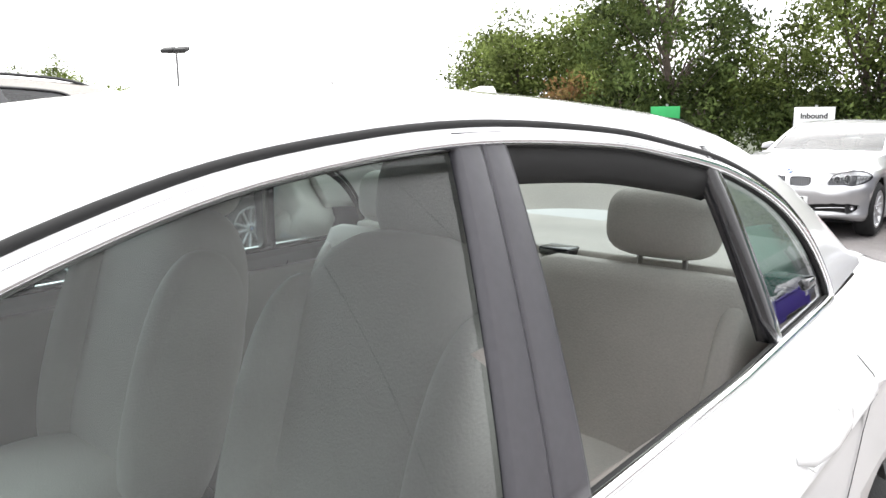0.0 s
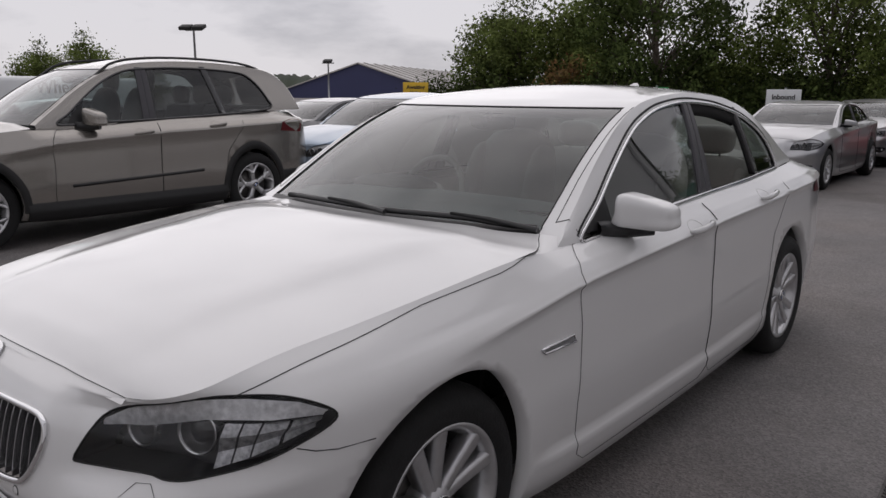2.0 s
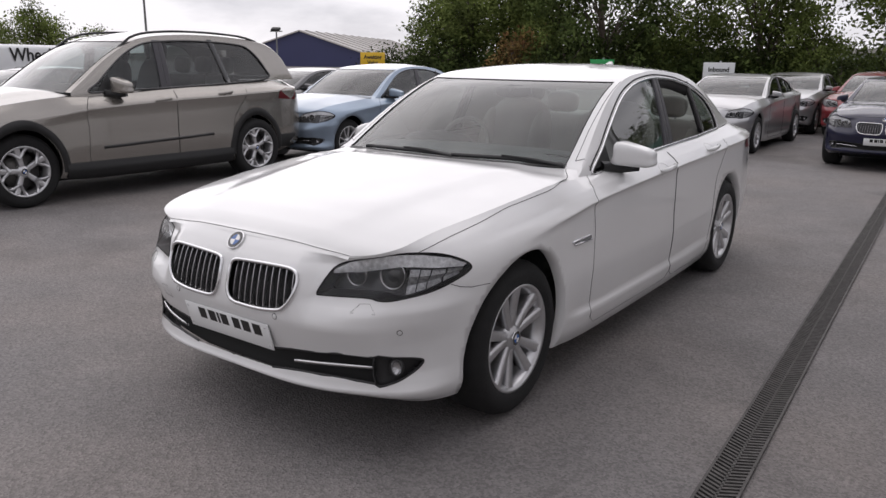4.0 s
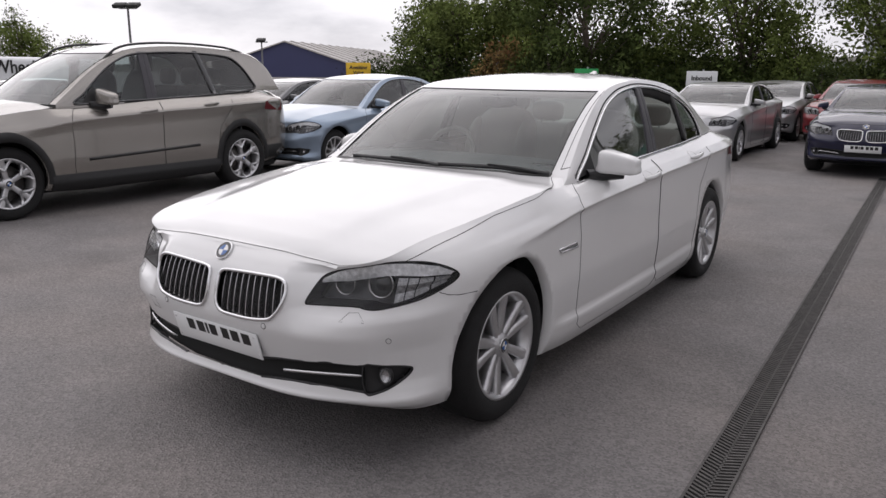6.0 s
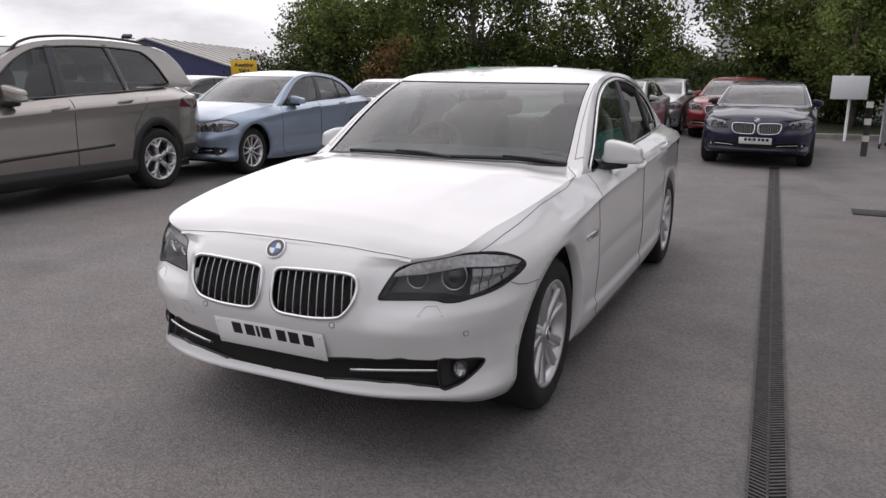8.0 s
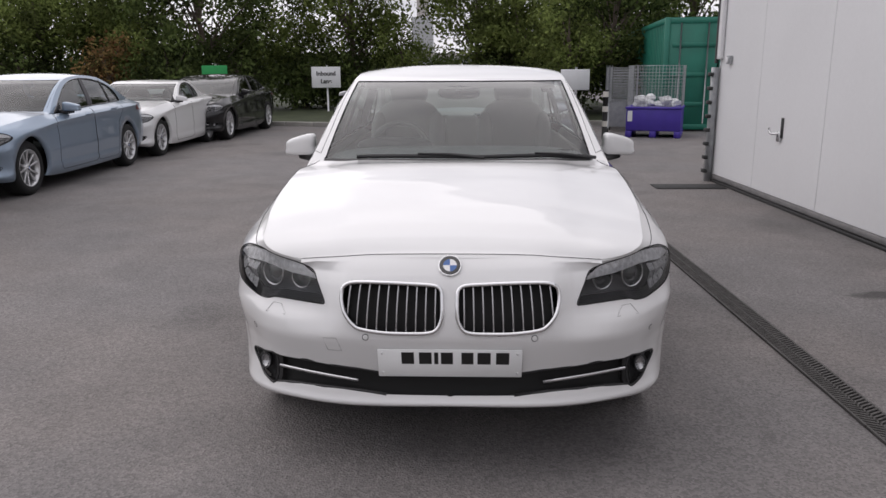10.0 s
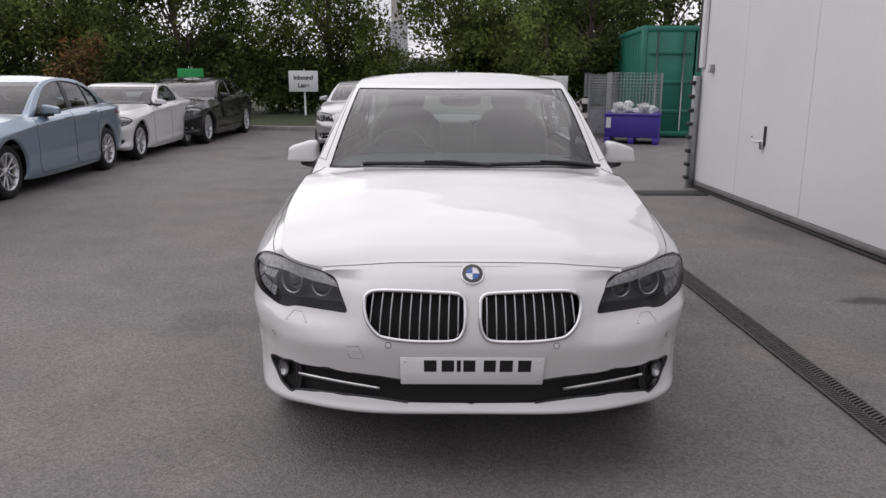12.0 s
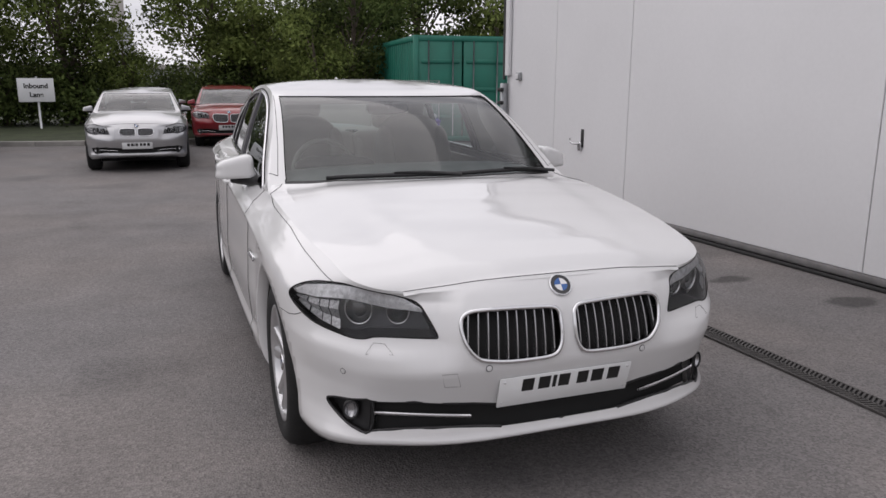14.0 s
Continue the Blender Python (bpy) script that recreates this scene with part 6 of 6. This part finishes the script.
def floodlight(at, height, rz, heads=2, size=0.55):
    lp = thing("lamp_post", "tall steel post with twin floodlights", "lamp post", pose(*at, 0, 0, rz), "lamp posts")
    part("post", tube_bm([(0, 0, 0), (0, 0, height)], [0.07, 0.045], 10), M["steel"], lp)
    part("crossbar", tube_bm([(-0.4, 0, height), (0.4, 0, height)], 0.035, 8), M["steel"], lp)
    for i in range(heads):
        x = (i - (heads - 1) / 2) * 0.62
        hd = part("floodlight", box_bm(size, 0.42, 0.16, (0, 0, 0), 0.03), M["rubber"], lp)
        hd.matrix_basis = Matrix.Translation((x, -0.1, height + 0.12)) @ Matrix.Rotation(radians(20), 4, "X")
        part("lamp_glass", box_bm(size * 0.86, 0.34, 0.02, (0, 0, -0.085)), M["lampgrey"], hd, flat=True)


floodlight((-29.2, 19.1, 0), 4.08, 30)
floodlight((-36.0, 33.0, 0), 3.18, 30, 1)

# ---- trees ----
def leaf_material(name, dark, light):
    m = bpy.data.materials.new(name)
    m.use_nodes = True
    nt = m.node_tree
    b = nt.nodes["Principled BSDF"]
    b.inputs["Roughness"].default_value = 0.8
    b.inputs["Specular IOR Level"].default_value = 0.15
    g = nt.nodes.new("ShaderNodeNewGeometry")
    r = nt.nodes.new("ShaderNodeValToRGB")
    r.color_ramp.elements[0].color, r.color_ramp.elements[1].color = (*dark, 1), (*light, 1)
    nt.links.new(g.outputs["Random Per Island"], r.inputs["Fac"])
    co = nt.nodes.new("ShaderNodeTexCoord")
    # broad noise paints lit clumps and the crown's inner shade into the leaf colour
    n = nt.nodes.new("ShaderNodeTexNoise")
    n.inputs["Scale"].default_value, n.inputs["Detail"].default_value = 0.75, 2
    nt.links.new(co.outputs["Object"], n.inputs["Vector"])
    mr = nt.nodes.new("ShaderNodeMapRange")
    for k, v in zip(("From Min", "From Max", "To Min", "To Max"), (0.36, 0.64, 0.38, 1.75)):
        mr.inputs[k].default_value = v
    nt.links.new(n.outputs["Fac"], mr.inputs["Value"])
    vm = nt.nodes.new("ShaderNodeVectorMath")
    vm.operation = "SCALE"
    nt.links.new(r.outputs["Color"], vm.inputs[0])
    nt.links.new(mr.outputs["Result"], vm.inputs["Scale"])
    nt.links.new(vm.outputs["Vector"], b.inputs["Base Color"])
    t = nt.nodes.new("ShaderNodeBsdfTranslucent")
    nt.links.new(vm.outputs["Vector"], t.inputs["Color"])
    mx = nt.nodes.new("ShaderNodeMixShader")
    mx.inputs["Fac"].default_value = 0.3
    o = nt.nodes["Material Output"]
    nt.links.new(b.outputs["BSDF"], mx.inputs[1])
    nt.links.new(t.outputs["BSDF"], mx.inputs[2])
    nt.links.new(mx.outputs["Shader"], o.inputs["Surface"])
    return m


M["bark"] = material("bark", (0.09, 0.07, 0.055), 0.9, scale=6, vary=0.3, bump=0.6, bump_scale=30)
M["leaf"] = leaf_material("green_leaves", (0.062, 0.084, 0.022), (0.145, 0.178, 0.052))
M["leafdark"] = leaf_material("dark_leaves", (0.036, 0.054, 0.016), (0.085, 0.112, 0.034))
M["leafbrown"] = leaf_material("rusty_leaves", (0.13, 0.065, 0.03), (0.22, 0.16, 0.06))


def leaf_cloud(rng, clumps, per, spread, size):
    c = np.repeat(clumps, per, 0)
    n = len(c)
    p = c + rng.normal(0, 1, (n, 3)) * spread
    d = rng.normal(0, 1, (n, 3))
    d /= np.linalg.norm(d, axis=1, keepdims=True)
    e = np.cross(d, rng.normal(0, 1, (n, 3)))
    e /= np.linalg.norm(e, axis=1, keepdims=True)
    s = size * rng.uniform(0.6, 1.3, (n, 1))
    nrm = np.cross(d, e)
    v = np.stack([p - d * s, p + e * s * 0.48 + nrm * s * 0.12, p + d * s, p - e * s * 0.48 + nrm * s * 0.12], 1)
    v[..., 2] = np.maximum(v[..., 2], 0.06)
    me = bpy.data.meshes.new("crown")
    f = np.arange(n * 4).reshape(n, 4)
    me.from_pydata(v.reshape(-1, 3).tolist(), [], f.tolist())
    return me


def tree(name, label, seed, height, width, mat, clumps=66, per=115, size=0.095, low=0.15, category="tree"):
    rng = np.random.default_rng(seed)
    root = thing(name, label, category)
    pts = []
    while len(pts) < clumps:
        q = rng.uniform(-1, 1, 3)
        h = (q[2] + 1) / 2
        wmax = (0.55 + 0.45 * math.sin(math.pi * min(1, h * 1.05))) * (1 - 0.55 * max(0, h - 0.6) / 0.4)
        if math.hypot(q[0], q[1]) < wmax * rng.uniform(0.75, 1.15):
            pts.append((q[0] * width / 2, q[1] * width / 2, height * (low + (1 - low) * h) * rng.uniform(0.93, 1.06)))
    pts = np.array(pts)
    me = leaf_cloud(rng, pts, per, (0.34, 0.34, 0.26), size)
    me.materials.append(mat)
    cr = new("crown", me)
    cr.parent = root
    bm = bmesh.new()
    top = height * 0.8
    spine = [(0.15 * math.sin(z * 1.3 + seed), 0.15 * math.cos(z * 1.1 + seed), z) for z in np.linspace(0, top, 7)]
    tube_bm(spine, [0.16, 0.13, 0.11, 0.09, 0.07, 0.05, 0.025], 8, bm=bm)
    trunk = part("trunk", bm, M["bark"], root)
    bm = bmesh.new()
    for q in pts[:: 2]:
        z0 = max(0.3, q[2] * rng.uniform(0.45, 0.8))
        i = min(5, int(z0 / top * 6))
        a = Vector(spine[i])
        b = Vector(q)
        mid = (a + b) / 2 + Vector((0, 0, 0.12))
        tube_bm([a, mid, b], [0.04, 0.026, 0.010], 5, bm=bm)
    part("branchwork", bm, M["bark"], root)
    return root


trees = [tree("tree", "leafy deciduous tree with a loose crown", 11, 6.0, 4.2, M["leaf"]),
         tree("tree", "dense dark deciduous tree", 12, 7.2, 4.8, M["leafdark"], 95, 110),
         tree("tree", "leafy deciduous tree with a loose crown", 13, 5.2, 3.6, M["leaf"], 54, 110),
         tree("tree", "tree with rusty brown foliage", 14, 3.2, 2.6, M["leafbrown"], 36, 60),
         tree("shrub", "low dense shrub along the verge", 15, 2.3, 3.4, M["leafdark"], 60, 80, 0.085, 0.05, "shrub")]
BASE = [(-15.29, 23.12, 0.79), (-8.55, 22.39, 0.93), (-12.92, 23.66, 0.93), (-11.01, 21.02, 0.79), (-9.0, 20.9, 0.93)]
for ob, (x, y, s) in zip(trees, BASE):
    ob.matrix_world = pose(x, y, 0.1) @ Matrix.Scale(s, 4)
rr = random.Random(7)
ROW = [(2, -7.19, 23.48, 0.74), (0, -5.9, 23.9, 0.60), (0, -3.91, 24.03, 0.93), (2, -2.2, 23.6, 0.60), (0, 0.36, 23.12, 0.88), (2, 1.36, 22.02, 0.82), (0, 2.82, 23.12, 0.76), (1, 4.28, 20.93, 0.80),
       (0, 5.19, 24.39, 0.98), (1, 7.83, 25.76, 1.02), (2, 2.82, 19.29, 0.67), (2, 10.55, 24.39, 1.02), (1, 13.29, 25.3, 1.02), (0, -11.19, 23.84, 0.93), (0, -13.92, 22.48, 0.76), (2, -10.1, 21.48, 0.58)]
for k, x, y, s in ROW:
    copy_thing(trees[k], pose(x, y, 0.1, 0, 0, rr.uniform(0, 360)) @ Matrix.Scale(s / BASE[k][2], 4))
for x in np.arange(-18, 7.4, 2.1):
    copy_thing(trees[4], pose(x + rr.uniform(-0.5, 0.5), 21.2 + rr.uniform(-0.7, 0.9) - 0.05 * x + (2.3 if -7.2 < x < -1.8 else 0.0), 0.1, 0, 0, rr.uniform(0, 360)) @ Matrix.Scale(rr.uniform(0.70, 1.06), 4))
for x, y, s in ((-29.94, 14.56, 0.80), (-28.12, 15.84, 0.58), (-33.58, 13.93, 0.74), (-37.22, 16.2, 0.65), (-39.95, 21.66, 0.58)):
    copy_thing(trees[2 if s < 0.6 else 0], pose(x, y, 0, 0, 0, rr.uniform(0, 360)) @ Matrix.Scale(s, 4))

# ---- far buildings and hills ----
M["navyclad"] = material("navy_cladding", (0.03, 0.034, 0.10), 0.5, scale=0.3, vary=0.06)
M["greyroof"] = material("pale_grey_roof", (0.40, 0.38, 0.36), 0.6, scale=0.2, vary=0.06)
hall = thing("warehouse", "navy gabled warehouse with a pale grey roof", "building", pose(-106.4, 102.7, -5.7, 0, 0, 26) @ Matrix.Scale(1.7, 4))
part("gable_wall", mesh_bm([(-12, 0, 0), (12, 0, 0), (12, 0, 3.4), (0, 0, 7.2), (-12, 0, 3.4)], [(0, 1, 2, 3, 4)]), M["navyclad"], hall, flat=True)
part("side_wall", box_bm(0.3, 44, 3.4, (11.85, 22.1, 1.7)), M["navyclad"], hall, flat=True)
part("side_wall", box_bm(0.3, 44, 3.4, (-11.85, 22.1, 1.7)), M["navyclad"], hall, flat=True)
for sx in (1, -1):
    rf = part("roof", mesh_bm([(0, -0.3, 7.3), (sx * 12.4, -0.3, 3.35), (sx * 12.4, 44, 3.35), (0, 44, 7.3), (0, -0.3, 7.15), (sx * 12.4, -0.3, 3.2)], [(0, 1, 2, 3), (0, 4, 5, 1)]), M["greyroof"], hall, flat=True)
    for i in range(12):
        y = 2 + i * 3.6
        part("roof_rib", tube_bm([(0, y, 7.34), (sx * 12.4, y, 3.39)], 0.06, 4), M["greyroof"], rf)
M["farwhite"] = material("far_white_cladding", (0.42, 0.43, 0.44), 0.6, scale=0.3, vary=0.05)
off = thing("office_building", "white low building seen through the trees", "building", pose(-3, 52, -0.4))
part("wall", box_bm(26, 8, 2.5, (0, 0, 1.25)), M["farwhite"], off, flat=True)
part("roof", box_bm(26.6, 8.6, 0.3, (0, 0, 2.65)), M["greyroof"], off, flat=True)
for i in range(9):
    wi = part("window", box_bm(1.6, 0.1, 0.9, (-11 + i * 2.75, -4.03, 1.5)), M["darkglass"], off, flat=True)
tw = thing("tower", "pale narrow tower block behind the trees", "building", pose(-3.9, 62, -0.5))
part("shaft", box_bm(1.7, 1.7, 6.0, (0, 0, 3.0), 0.05), M["farwhite"], tw, flat=True)
part("mast", box_bm(0.9, 0.9, 5.0, (0, 0, 8.4), 0.05), M["greyroof"], tw, flat=True)
M["hill"] = material("wooded_hill", (0.030, 0.040, 0.024), 0.95, scale=0.05, vary=0.3, bump=1.0, bump_scale=0.4)


def ridge(name, cx, cy, length, height, depth, rz, seed):
    n, k = 90, 7
    vs = []
    for j in range(k):
        for i in range(n + 1):
            f = i / n
            s = math.sin(math.pi * f) ** 0.8
            z = height * s * math.sin(math.pi * 0.5 * j / (k - 1)) + (1.6 * noise.noise(Vector((i * 0.8 + seed, j * 1.7, 0))) if j else 0)
            vs.append(((f - 0.5) * length, j * depth / k, z - 4))
    bm = mesh_bm(vs, [(j * (n + 1) + i, j * (n + 1) + i + 1, (j + 1) * (n + 1) + i + 1, (j + 1) * (n + 1) + i) for j in range(k - 1) for i in range(n)])
    ob = part(name, bm, M["hill"], None)
    ob.matrix_world = pose(cx, cy, -0.0088 * math.hypot(cx, cy), 0, 0, rz)
    tagged(ob, "dark wooded hill on the horizon", "hill", kind="structure")


ridge("backdrop_hill", -210, 165, 90, 14, 60, 50, 3)
ridge("backdrop_ridge", -330, 330, 900, 13, 80, 40, 9)

# ---- far parked vehicles beside the estate car ----
M["vanwhite"] = material("van_white", (0.70, 0.71, 0.72), 0.35, coat=0.5, scale=3, vary=0.03)
van = thing("panel_van", "white panel van with dark wording on its side", "van", pose(-15.65, 6.37, 0, 0, 0, 104) @ Matrix.Scale(0.93, 4))
part("body", box_bm(5.2, 1.95, 1.45, (0, 0, 1.12), 0.12, 3), M["vanwhite"], van)
part("bonnet", box_bm(0.9, 1.8, 0.7, (-2.9, 0, 0.85), 0.14, 3), M["vanwhite"], van)
part("windscreen", mesh_bm([(-3.0, -0.8, 1.22), (-3.0, 0.8, 1.22), (-2.45, 0.75, 1.78), (-2.45, -0.75, 1.78)], [(0, 1, 2, 3)]), M["darkglass"], van, flat=True)
cu = bpy.data.curves.new("lettering", "FONT")
cu.body, cu.size, cu.align_x, cu.extrude, cu.offset = "Wheel", 0.42, "CENTER", 0.002, 0.006
tx = new("lettering", cu)
tx.parent = van
tx.matrix_basis = Matrix.Translation((0.15, -0.99, 1.48)) @ Matrix.Rotation(math.pi / 2, 4, "X")
cu.materials.append(M["ink"])
for x in (-2.1, 1.7):
    for sgn in (1, -1):
        part("wheel", lathe_bm([(0.18, -0.1), (0.33, -0.1), (0.33, 0.1), (0.18, 0.1), (0.0, 0.06)], 24, "y"), M["tyre"], van).location = (x, sgn * 0.85, 0.33)
car("grey_saloon", "dark grey saloon car with dark windows", pose(-11.8, 2.8, 0), M["greycar"], dict(E90, glass="darkglass"), group="parked saloons")
car("black_saloon", "black saloon car in the far row", pose(-14.02, 17.11, 0, 0, 0, 30), M["blackcar"], dict(E90, glass="darkglass"), group="parked saloons")
